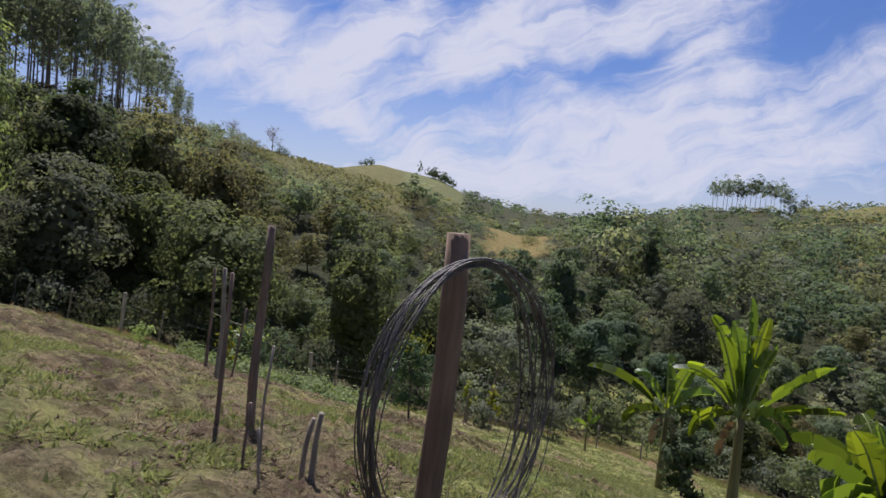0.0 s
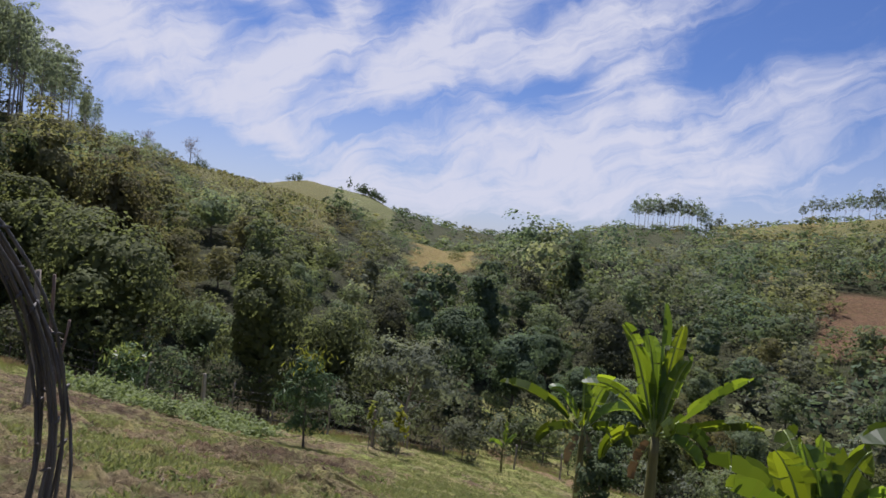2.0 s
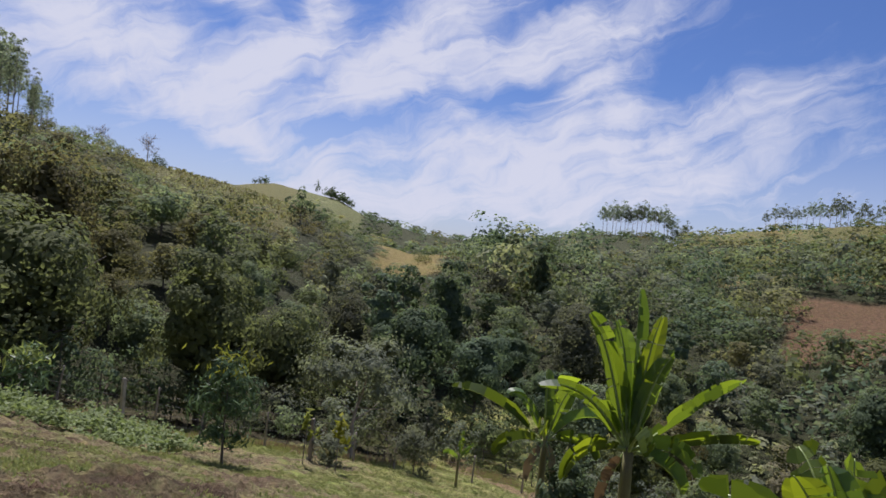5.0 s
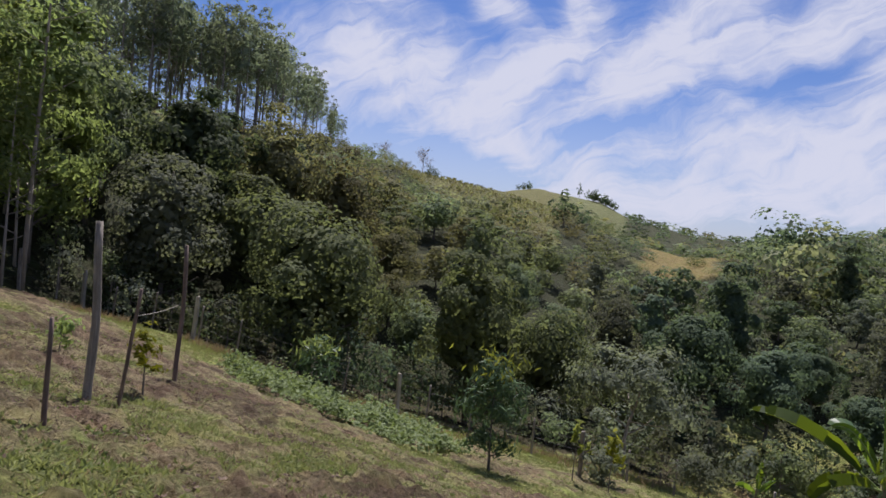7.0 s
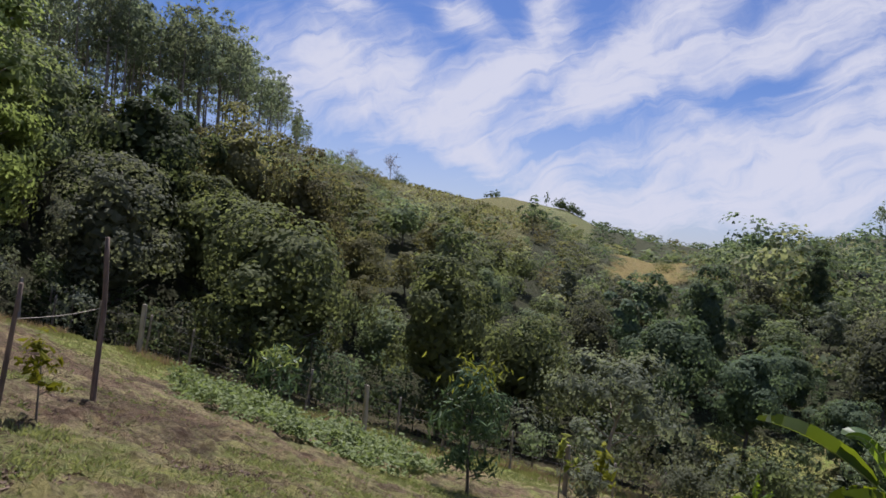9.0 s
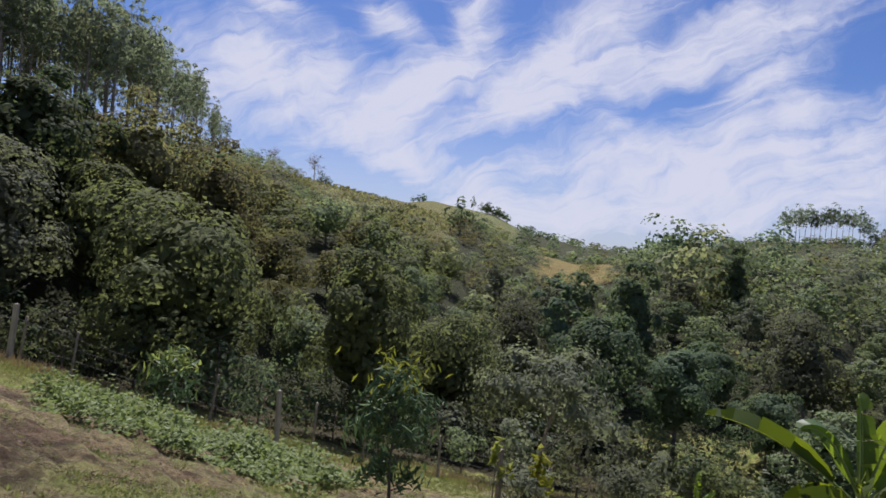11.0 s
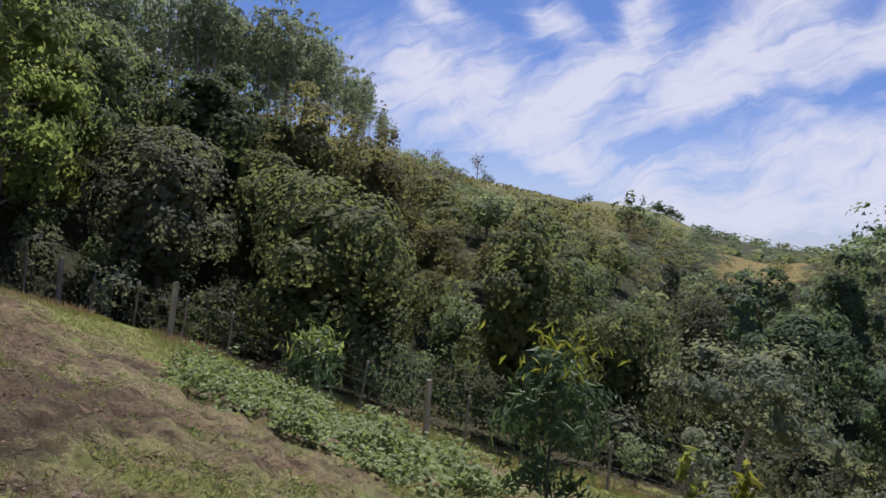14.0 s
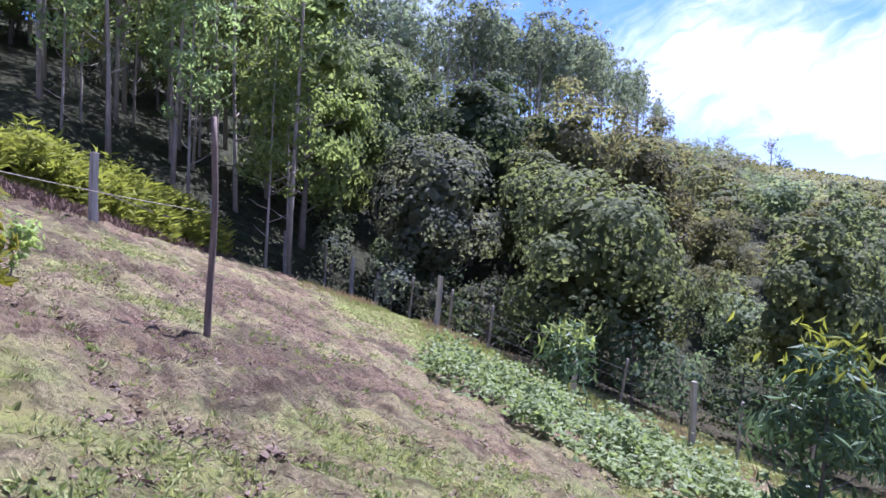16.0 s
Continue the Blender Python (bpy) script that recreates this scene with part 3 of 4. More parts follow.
near_kinds = wood_kinds(11, 4000, 0.195, "at the front of the wood")
mid_kinds = wood_kinds(81, 1150, 0.38, "deeper in the hillside wood", 5)
shrub_kinds = [
    tree_kind("shrub", "dense dark shrub at the edge of the wood", 3, 0.05, 1.5, 6, 18, "deep", 400, 0.165, group="shrubs at the edge of the wood", first=0.0, category="shrub", lumps=9, wide=0.7),
    tree_kind("shrub", "dense green shrub at the edge of the wood", 3, 0.05, 1.4, 6, 19, "mid", 400, 0.165, group="shrubs at the edge of the wood", first=0.0, category="shrub", lumps=9, wide=0.7),
    tree_kind("shrub", "twiggy grey-green shrub at the edge of the wood", 3, 0.05, 1.3, 6, 20, "grey", 400, 0.165, group="shrubs at the edge of the wood", first=0.0, category="shrub", lumps=9, wide=0.7),
]
far_kinds = [
    tree_kind("tree", "dark low tree on the grassy ridge", 6.5, 0.13, 2.6, 6, 21, "deep", 150, 0.8, group="trees on the ridge", first=0.05, sides=5, lumps=9),
]


def sheet(name, label, verts, mat, tone, category):
    """Four-cornered leaves in one mesh, made straight from arrays."""
    v = np.asarray(verts, np.float32).reshape(-1, 3)
    me = bpy.data.meshes.new(name)
    n = len(v) // 4
    me.vertices.add(len(v))
    me.vertices.foreach_set("co", v.ravel())
    me.loops.add(len(v))
    me.loops.foreach_set("vertex_index", np.arange(len(v), dtype=np.int32))
    me.polygons.add(n)
    me.polygons.foreach_set("loop_start", np.arange(n, dtype=np.int32) * 4)
    me.polygons.foreach_set("loop_total", np.full(n, 4, dtype=np.int32))
    me.materials.append(mat)
    me.update(calc_edges=True)
    att = me.attributes.new("tone", "FLOAT", "POINT")
    att.data.foreach_set("value", np.asarray(tone, np.float32))
    return thing(name, label, category, kind="stuff", me=me)


def wood_sheet(name, label, places, leaf, seed, per, size, base=6.5, spread=2.6, category="woods"):
    """Crowns of many trees too far off to be told apart: places are rows of x, y, scale."""
    rng = np.random.default_rng(seed)
    stock = []
    for k in range(4):
        c, w, z, f = domed(base, spread, 0.0, 9 if per > 20 else 5, per, size, seed + k, (0.36, 0.55))
        stock.append(leaves(c, w, z, 0.66, 0.12, np.random.default_rng(seed + k), f)[0])
    verts, tone = [], []
    for i, (x, y, k, flat) in enumerate(places):
        a = rng.uniform(0, 6.28)
        v = stock[i % 4] * k
        v = np.c_[v[:, 0] * math.cos(a) - v[:, 1] * math.sin(a), v[:, 0] * math.sin(a) + v[:, 1] * math.cos(a), v[:, 2] * flat * rng.uniform(0.8, 1.1)]
        verts.append(v + np.array([x, y, float(land(x, y)) - 0.3 * k * flat]))
        tone.append(np.full(len(v), rng.random()))
    sheet(name, label, np.concatenate(verts), G[leaf], np.concatenate(tone), category)


def scatter(rng, a0, a1, r0, r1, gap, accept):
    """Places apart from one another by gap, in a stretch of bearings and distances from the hub."""
    found = []
    cells = {}
    tries = int(abs(a1 - a0) * math.pi / 180 * (r1 * r1 - r0 * r0) / 2 / gap**2 * 6)
    for _ in range(tries):
        a, r = radians(rng.uniform(a0, a1)), math.sqrt(rng.uniform(r0 * r0, r1 * r1))
        x, y = HUB[0] - r * math.sin(a), HUB[1] + r * math.cos(a)
        key = (int(x // gap), int(y // gap))
        if any((x - u) ** 2 + (y - v) ** 2 < gap * gap for i in (-1, 0, 1) for j in (-1, 0, 1) for u, v in cells.get((key[0] + i, key[1] + j), ())):
            continue
        if not accept(x, y, math.degrees(a), r, rng):
            continue
        cells.setdefault(key, []).append((x, y))
        found.append((x, y, math.degrees(a), r))
    return found


def wooded(x, y, a, r, rng):
    return rng.random() < covered(x, y)[1]


rng = random.Random(5)
tall_by = lambda a: float(np.interp(a, [-40, -20, 0, 10, 22, 35, 50, 60], [4.2, 4.8, 5.3, 5.5, 5.9, 7.4, 8.8, 9.0]))
SORTS = ("deep", "mid", "olive", "grey", "brown")


def stand_of(x, y, g, count):
    """Kinds grow in stands: the same sort, or its like, for some metres round."""
    v = (0.24 if x < -10 else -0.14) + noise.noise((x * 0.07, y * 0.07, 11.0)) + 0.6 * noise.noise((x * 0.19, y * 0.19, 17.0)) + g.uniform(-0.25, 0.25)
    order = (0, 5, 3, 1, 6, 2, 4) if count == 7 else (0, 3, 1, 2, 4)
    cuts = (-0.42, -0.3, -0.12, 0.18, 0.36, 0.84) if count == 7 else (-0.3, -0.12, 0.22, 0.84)
    return order[sum(v > c for c in cuts)]


def bulk(x, y, g):
    """Tall in some groups, low in others."""
    return min(1.3, max(0.5, 1.02 + 0.6 * noise.noise((x * 0.11, y * 0.11, 23.0)) + g.uniform(-0.18, 0.22)))


for x, y, a, r in scatter(rng, -48, 58, 24, 44, 4.0, lambda x, y, a, r, g: r > fence_side(a) + 3.0) + scatter(rng, -48, 58, 44, 66, 4.3, lambda *a: True):
    kind = (near_kinds if r < 44 else mid_kinds)[stand_of(x, y, rng, 7)]
    k = 1.1 * tall_by(a) / 8 * bulk(x, y, rng) * (1.0 if r < 44 else 0.86 if a < 34 else 0.86 if a < 40 else 0.7)
    grow(kind, x, y, k, rng.uniform(0, 360), lean=(rng.uniform(-5, 5), rng.uniform(-5, 5)), tall=rng.uniform(0.85, 1.12) * (1.0 if r < 44 else 0.82))
for x, y, a, r in scatter(rng, -46, 57, 23, 38, 1.65, lambda x, y, a, r, g: fence_side(a) + 1.2 < r < fence_side(a) + 7):
    grow(rng.choice(shrub_kinds), x, y, rng.uniform(0.5, 0.95) * (1.15 if r < fence_side(a) + 4 else 1), rng.uniform(0, 360))
sunlit = tree_kind("tree", "yellow-green tree beside the gum trees, coloured as if sunlit", 8, 0.12, 2.3, 11, 29, "lime", 260, 0.19, group=WOODS, first=0.12)
# dark wood and undergrowth behind the pale trunks beside the slope
for x, y, a, r in scatter(rng, 58, 112, 38, 72, 4.2, lambda *a: True):
    grow(mid_kinds[rng.choice((1, 2, 3, 6))], x, y, rng.uniform(0.7, 1.1) * (1.0 if r < 46 else 1.25), rng.uniform(0, 360))
for x, y, a, r in scatter(rng, 58, 106, 34, 46, 2.9, lambda *a: True):
    grow(rng.choice(shrub_kinds), x, y, rng.uniform(0.6, 1.1), rng.uniform(0, 360), tall=1.3)
for x, y, a, r in scatter(rng, 53, 64, 29, 37, 3.2, lambda *a: True):
    grow(sunlit, x, y, rng.uniform(0.8, 1.2), rng.uniform(0, 360), tall=1.15)
for x, y, a, r in scatter(rng, 62, 104, 36, 50, 4.5, lambda *a: True):
    grow(sunlit, x, y, rng.uniform(0.6, 1.1), rng.uniform(0, 360), tall=1.3)
hill = {k: [] for k in SORTS}
for x, y, a, r in scatter(rng, -50, 60, 66, 128, 3.5, wooded):
    if -22 < a < -5 and rng.random() < 0.35:
        continue
    low = float(np.interp(r, [62, 80, 100, 120], [0.95, 0.8, 0.6, 0.4])) if 10 < a < 27 else float(np.interp(r, [62, 85, 105], [0.85, 0.65, 0.4])) if 27 <= a <= 36 else 0.65 if 1 < a <= 10 and r > 85 else 0.5 if a > 36 and r > 74 else 1.0
    if a < 12:
        low = float(np.interp(a, [-40, -30, -22, -17, -7, -4, 3, 6, 12], [0.55, 0.62, 0.75, 0.85, 0.85, 0.28, 0.28, 0.5, 0.5]))
    if r > 98 and a < -24:
        low = 1.0
    elif r > 84 and -16 < a < -6:
        low = 0.9
    hill[SORTS[stand_of(x, y, rng, 5)]].append((x, y, (1.05 if a < -5 else 0.8) * low**0.5 * bulk(x, y, rng), 0.95 * low**0.5 * rng.uniform(0.7, 1.15)))
for i, (k, places) in enumerate(hill.items()):
    wood_sheet("hillside_wood", f"{dict(deep='dark', mid='mid', olive='olive', grey='grey', brown='brownish').get(k)} green tree crowns covering the upper hillside", places, k, 400 + i * 10, 230, 0.55, spread=2.7)
# low scrub that closes the gaps between the trees across the gully
scrub = {k: [] for k in SORTS[:4]}
for x, y, a, r in scatter(rng, -50, 8, 33, 78, 2.5, lambda x, y, a, r, g: r > fence_side(a) + 3 and covered(x, y)[1] > 0):
    scrub[SORTS[min(3, stand_of(x, y, rng, 5))]].append((x, y, rng.uniform(0.6, 1.15), 0.9))
for i, (k, places) in enumerate(scrub.items()):
    wood_sheet("scrub", f"{dict(deep='dark', mid='mid', olive='olive', grey='grey').get(k)} green scrub filling the gully", places, k, 450 + i * 10, 80, 0.5, 2.6, 1.5, "scrub")


# ---- far woods, beyond the range where single trees can be told ----
def far_woods():
    g = random.Random(9)
    far = {k: [] for k in ("deep", "mid", "olive")}
    for x, y, a, r in scatter(g, -62, 12, 128, 300, 6.0, wooded):
        far[g.choices(("deep", "mid", "olive"), (5, 3, 3))[0]].append((x, y, g.uniform(0.7, 1.15), 0.5))
    for x, y, a, r in scatter(g, -62, 12, 300, 520, 11, wooded):
        far[g.choices(("deep", "mid", "olive"), (6, 3, 2))[0]].append((x, y, g.uniform(1.0, 1.6), 0.5))
    for i, (k, places) in enumerate(far.items()):
        wood_sheet("far_woods", {"deep": "dark woods covering the distant hills", "mid": "green woods covering the distant hills", "olive": "olive scrub covering the distant hills"}[k], places, k, 500 + i * 10, 44, 1.4, 6.0, 3.0)


far_woods()

# ---- gum trees ----
GUMS = "tall gum trees on the hill"
ROW = "gum trees of the far row"


def gum_kind(label, height, first, seed, per, size, spread, group=GUMS, girth=0.16, leaf="gum", lumps=34):
    return tree_kind("gum_tree", label, height, girth, spread, 15, seed, leaf, per, size, PALE_BARK, first, 1.1, 0.5, "tree", group, 0.42, 0.012, 5, lumps=lumps, lump=(0.26, 0.5))


gum_kinds = [gum_kind("tall slender gum tree with a pale bare trunk", 17.5, 0.3, s, 820, 0.52, 2.0) for s in (31, 32, 33)]
near_gums = [gum_kind("gum tree with a pale straight trunk beside the slope", 20, 0.15, s, 430, 0.34, 1.4, GUMS, 0.1, "lime", 40) for s in (41, 42)]
young_gums = [gum_kind("young gum tree with hanging leaves coloured as if sunlit", 10, 0.12, 43, 900, 0.24, 1.25, GUMS, 0.06, "lime", 26)]
row_gums = [gum_kind("distant gum tree with a flat open crown", 17, 0.42, 51, 420, 0.95, 2.8, ROW, lumps=18)]
rng = random.Random(6)
for x, y, a, r in scatter(rng, 30, 66, 97, 124, 2.9, lambda *a: True):
    grow(rng.choice(gum_kinds), x, y, rng.uniform(0.85, 1.1) * float(np.interp(a, [30, 31.6, 34, 36.7, 40], [0.32, 0.5, 0.88, 1.05, 1.1])), rng.uniform(0, 360))
for x, y, a, r in scatter(rng, 60, 104, 25.5, 44, 2.0, lambda x, y, a, r, g: r > 25 + (a < 66) * 3):
    grow(rng.choice(near_gums), x, y, rng.uniform(0.8, 1.1), rng.uniform(0, 360), lean=(rng.uniform(-2, 2), rng.uniform(-2, 2)))

for x, y, a, r in scatter(rng, 57, 74, 25.5, 33, 2.2, lambda *a: True) + scatter(rng, 74, 104, 30, 42, 3.2, lambda *a: True):
    grow(young_gums[0], x, y, rng.uniform(0.75, 1.25), rng.uniform(0, 360), lean=(rng.uniform(-3, 3), rng.uniform(-3, 3)))
grow(near_gums[0], -20.45, 22.63, 1.0, 15, lean=(0, 2))


def at_bearing(a, r):
    return HUB[0] - r * math.sin(radians(a)), HUB[1] + r * math.cos(radians(a))


for i in range(20):
    grow(row_gums[0], *at_bearing(-16.2 - i * 0.35 + rng.uniform(-0.08, 0.08), rng.uniform(440, 452)), rng.uniform(1.0, 1.3), rng.uniform(0, 360))
for i in range(46):
    grow(row_gums[0], *at_bearing(-29 - i * 0.5 + rng.uniform(-0.2, 0.2), rng.uniform(372, 384) - i * 0.9), rng.uniform(0.6, 0.95), rng.uniform(0, 360))


def bare_tree(a, r, h, seed, label):
    """A leafless tree on the ridge."""
    x, y = at_bearing(a, r)
    pieces, clumps = limbs(h, h * 0.022, h * 0.33, 9, seed, 0.3, 0.06)
    g = random.Random(seed)
    for c, rad in clumps:
        for _ in range(7):
            d = Vector((g.gauss(0, 1), g.gauss(0, 1), g.gauss(0.7, 0.8))).normalized() * rad * 1.3
            pieces.append(tube([c, c + d * 0.5 + Vector((0, 0, 0.05)), c + d], [h * 0.006, h * 0.004, h * 0.002], 3))
    ob = thing("bare_tree", label, "tree", Matrix.Translation((x, y, float(land(x, y)) - 0.2)))
    part("trunk", mesh("trunk", *joined(pieces), PALE_BARK, True), ob)


bare_tree(22.7, 130, 5.2, 61, "leafless grey tree on the grassy ridge")
bare_tree(26.2, 126, 4.6, 62, "small leafless tree on the ridge")
for a, r, s, k in ((20.7, 127, 0.5, 0), (20.2, 127, 0.4, 0), (22.8, 127, 0.45, 0), (23.6, 126, 0.45, 1), (17.3, 140, 0.3, 0), (18.1, 140, 0.2, 2), (24.3, 125, 0.5, 0), (26.2, 122, 0.6, 0), (27.4, 121, 0.55, 3), (28.6, 118, 0.6, 1), (29.8, 115, 0.65, 0), (14.2, 150, 0.35, 1), (14.8, 150, 0.3, 0)):
    grow(shrub_kinds[k % 3], *at_bearing(a + 1.3, r), s * 1.8, a * 37, sink=0.5)
grow(far_kinds[0], *at_bearing(8.75, 396), 0.7, 40, tall=1.8)
for i in range(34):
    a = (rng.uniform(5.6, 8.1), rng.uniform(13.0, 14.2), rng.uniform(2.2, 5.2))[0 if i < 20 else 1 if i < 26 else 2]
    grow(far_kinds[0], *at_bearing(a, rng.uniform(384, 400)), rng.uniform(0.65, 1.0) * (0.75 if i > 19 else 1), rng.uniform(0, 360), sink=0.4, tall=rng.uniform(0.8, 1.1))
# the tall dark tree that stands out of the wood
grow(far_kinds[0], *at_bearing(9.8, 100), 0.8, 20, tall=1.0)
grow(far_kinds[0], *at_bearing(8.2, 104), 0.6, 70, tall=0.9)
grow(near_kinds[5], *at_bearing(-13.0, 64), 0.6, 20, tall=1.35)

# ---- fence ----
FENCE = "fence posts"


def box_post(height, wide, seed, mat, name="fence_post", taper=0.92):
    """A squared post with worn edges, a slanting top and a little twist."""
    g = random.Random(seed)
    bm = bmesh.new()
    bmesh.ops.create_cube(bm, size=1)
    for v in bm.verts:
        k = taper if v.co.z > 0 else 1
        v.co = Vector((v.co.x * wide * k, v.co.y * wide * k, (v.co.z + 0.5) * (height + 0.4) - 0.4 + (g.uniform(-0.02, 0.02) if v.co.z > 0 else 0)))
    bmesh.ops.bevel(bm, geom=bm.edges[:], offset=wide * 0.12, segments=2, affect="EDGES")
    bmesh.ops.subdivide_edges(bm, edges=[e for e in bm.edges if abs(e.verts[0].co.z - e.verts[1].co.z) > 0.5], cuts=5)
    for v in bm.verts:
        v.co.x += 0.008 * math.sin(v.co.z * 3 + seed) + g.uniform(-0.003, 0.003)
        v.co.y += 0.008 * math.cos(v.co.z * 2.3 + seed) + g.uniform(-0.003, 0.003)
    me = bpy.data.meshes.new(name)
    bm.to_mesh(me)
    bm.free()
    me.materials.append(mat)
    return me


def round_stake(height, r0, r1, seed, mat, bow=0.03, name="stake", sides=8):
    g = random.Random(seed)
    a = g.uniform(0, 6.3)
    pts, n = [], 9
    for i in range(n):
        u = i / (n - 1)
        k = bow * math.sin(u * math.pi) + bow * 0.35 * math.sin(u * 9 + seed)
        pts.append((math.cos(a) * k, math.sin(a) * k, u * (height + 0.35) - 0.35))
    radii = [(r0 + (r1 - r0) * i / (n - 1)) * g.uniform(0.93, 1.07) for i in range(n)]
    return mesh(name, *tube(pts, radii, sides, 0.07, seed), mat, True)


def stand(ob, x, y, lean_x=0.0, lean_y=0.0, turn=0.0):
    """Sets a thing upright on the land; lean_x: metres that a metre of it leans towards +x."""
    ob.matrix_world = Matrix.Translation((x, y, float(land(x, y)))) @ Euler((-math.atan(lean_y), math.atan(lean_x), radians(turn))).to_matrix().to_4x4()
    return ob


thick_posts = [(-20.6, 25.6, 1.75), (-13.55, 24.27, 1.75), (-9.3, 25.9, 1.7), (-6.1, 26.7, 1.72), (1.08, 23.45, 1.4), (-20.0, 19.45, 1.8), (-12.4, 14.05, 1.5), (-20.3, 22.4, 1.65)]
for i, (x, y, h) in enumerate(thick_posts):
    me = box_post(h, 0.15 if i not in (4, 7) else 0.11, i + 3, CONCRETE if i not in (4, 7) else POST_WOOD)
    stand(thing("fence_post", "squared grey post of the barbed wire fence" if i not in (4, 7) else "weathered wooden post of the wire fence", "fence post", group=FENCE, me=me), x, y, 0.05 if i == 1 else 0.0, 0.0, i * 17)
thin_posts = [(-20.7, 27.0, 1.7, 0.1), (-17.2, 26.0, 1.7, 0.12), (-14.3, 25.4, 1.5, 0.14), (-12.7, 25.75, 1.5, 0.12), (-8.9, 27.6, 1.6, 0.14), (-5.0, 26.9, 1.6, 0.05), (-3.4, 27.0, 1.45, 0.1), (-1.1, 27.3, 1.35, 0.02), (3.7, 27.2, 1.2, 0.02), (-20.75, 24.4, 1.8, 0.03), (6.8, 28.5, 1.1, 0.03), (8.9, 29.0, 1.2, 0.0), (2.2, 26.8, 1.1, 0.03), (-18.9, 25.6, 1.5, 0.1)]
for i, (x, y, h, k) in enumerate(thin_posts):
    me = round_stake(h, 0.045, 0.035, i + 70, POST_WOOD, 0.015, "fence_stake")
    stand(thing("fence_stake", "thin grey leaning stake of the wire fence", "fence stake", group="thin stakes of the fence", me=me), x, y, k, 0.0)

FENCE_LINE = [(-20.0, 19.45), (-20.3, 22.4), (-20.6, 25.6), (-17.2, 26.0), (-13.55, 24.27), (-9.3, 25.9), (-6.1, 26.7), (-3.4, 27.0), (-1.1, 27.3), (3.7, 27.2), (6.8, 28.5), (8.9, 29.0)]


def strand(points, lift, r=0.004, sag=0.05, name="fence_wire", label="thin rusty wire strung between the fence posts"):
    path = []
    for (x0, y0), (x1, y1) in zip(points, points[1:]):
        for i in range(4):
            u = i / 4
            z = (1 - u) * float(land(x0, y0)) + u * float(land(x1, y1))
            path.append((x0 + (x1 - x0) * u, y0 + (y1 - y0) * u, z + lift - sag * math.sin(u * math.pi)))
    x, y = points[-1]
    path.append((x, y, float(land(x, y)) + lift))
    thing(name, label, "wire", group="wires of the fence", me=mesh(name, *tube(path, [r] * len(path), 4), WIRE))


for lift in (0.35, 0.7, 1.05, 1.35):
    strand(FENCE_LINE, lift)
strand([(-12.4, 14.05), (-16.5, 16.5), (-20.0, 19.45)], 0.75, 0.012, 0.0, "fence_rope", "pale rope strung between the fence posts")

# ---- stakes on the slope ----
STAKES = "tall stakes on the slope"
for i, (x, y, h, r, k, label) in enumerate((
    (-4.72, 13.45, 2.4, 0.042, 0.03, "tall dark wooden pole standing in the tilled soil"),
    (-2.89, 10.01, 2.06, 0.052, 0.01, "thick grey-brown wooden stake standing in the slope"),
    (-1.61, 8.45, 0.95, 0.024, 0.0, "short thin stake in the slope"),
    (-2.8, 10.38, 1.45, 0.026, 0.16, "thin leaning stick beside a yellowing sapling"),
)):
    me = round_stake(h, r, r * 0.75, i + 90, POST_WOOD if i == 1 else DARK_WOOD)
    stand(thing("stake", label, "stake", group=STAKES, me=me), x, y, k, 0.0)

# a pale cord tied from the leaning stick to the tall pole
cord = [(-2.62 - 2.08 * u, 10.4 + 3.05 * u, -0.78 - 0.35 * u - 0.03 * math.sin(u * math.pi)) for u in (0, 0.2, 0.4, 0.6, 0.8, 1)]
thing("cord", "thin pale cord tied between two stakes", "cord", me=mesh("cord", *tube(cord, [0.004] * 6, 5), CONCRETE, True))

# ---- the post with the coil of wire ----


def tied_post():
    x, y = 1.98, 1.17
    base = float(land(x, y))
    post = round_stake(1.64, 0.056, 0.047, 121, RED_WOOD, 0.02, "post", 12)
    ob = stand(thing("timber_post", "red-brown round timber post with a cut top", "post", me=post), x - 0.08, y, 0.05, 0.0)
    del ob
    g = random.Random(12)
    coil = thing("wire_coil", "loose coil of rusty barbed wire hanging over a timber post", "wire", Matrix.Translation((x, y, base)))
    # the loops hang as a ring, turned half away from the walker
    ax, ay = 0.62, 0.785
    for k in range(20):
        a, b = 0.485 + g.uniform(-0.025, 0.02), 0.53 + g.uniform(-0.03, 0.025)
        top = 1.55 + g.uniform(-0.018, 0.018)
        slim = (0.75, 0.99, 1.0, 0.76, 1.01)[k % 5] + g.uniform(-0.015, 0.015)
        off = g.uniform(-0.03, 0.03)
        pts = []
        for i in range(57):
            t = 2 * math.pi * i / 56
            u = math.sin(t) * a * (1.0 if math.sin(t) < 0 else slim)
            gather = 1 - 0.8 * max(0.0, math.cos(t)) ** 6
            away = off * gather - 0.07 + 0.03 * math.sin(2 * t + k) * gather
            pts.append(Vector((0.035 + u * ax - away * 0.785, u * ay + away * 0.62, top - b + b * math.cos(t) * (1 if math.cos(t) > 0 else 1.04))))
        pieces = [tube(pts, [0.0028] * len(pts), 5)]
        for i in range(2 + k % 3, 56, 3):
            d = Vector((g.gauss(0, 1), g.gauss(0, 1), g.gauss(0, 1))).normalized() * 0.009
            pieces.append(tube([pts[i] - d, pts[i], pts[i] + d], [0.001, 0.0042, 0.001], 4))
        part("loop", mesh("loop", *joined(pieces), COIL, True), coil)
    tie = [(0.055 * math.cos(t) + 0.03, 0.06 * math.sin(t), 1.54 + 0.008 * math.sin(3 * t)) for t in np.linspace(0, 6.2, 16)]
    part("tie", mesh("tie", *tube(tie, [0.006] * 16, 5), WIRE, True), coil, "rusty wire tie round the post")


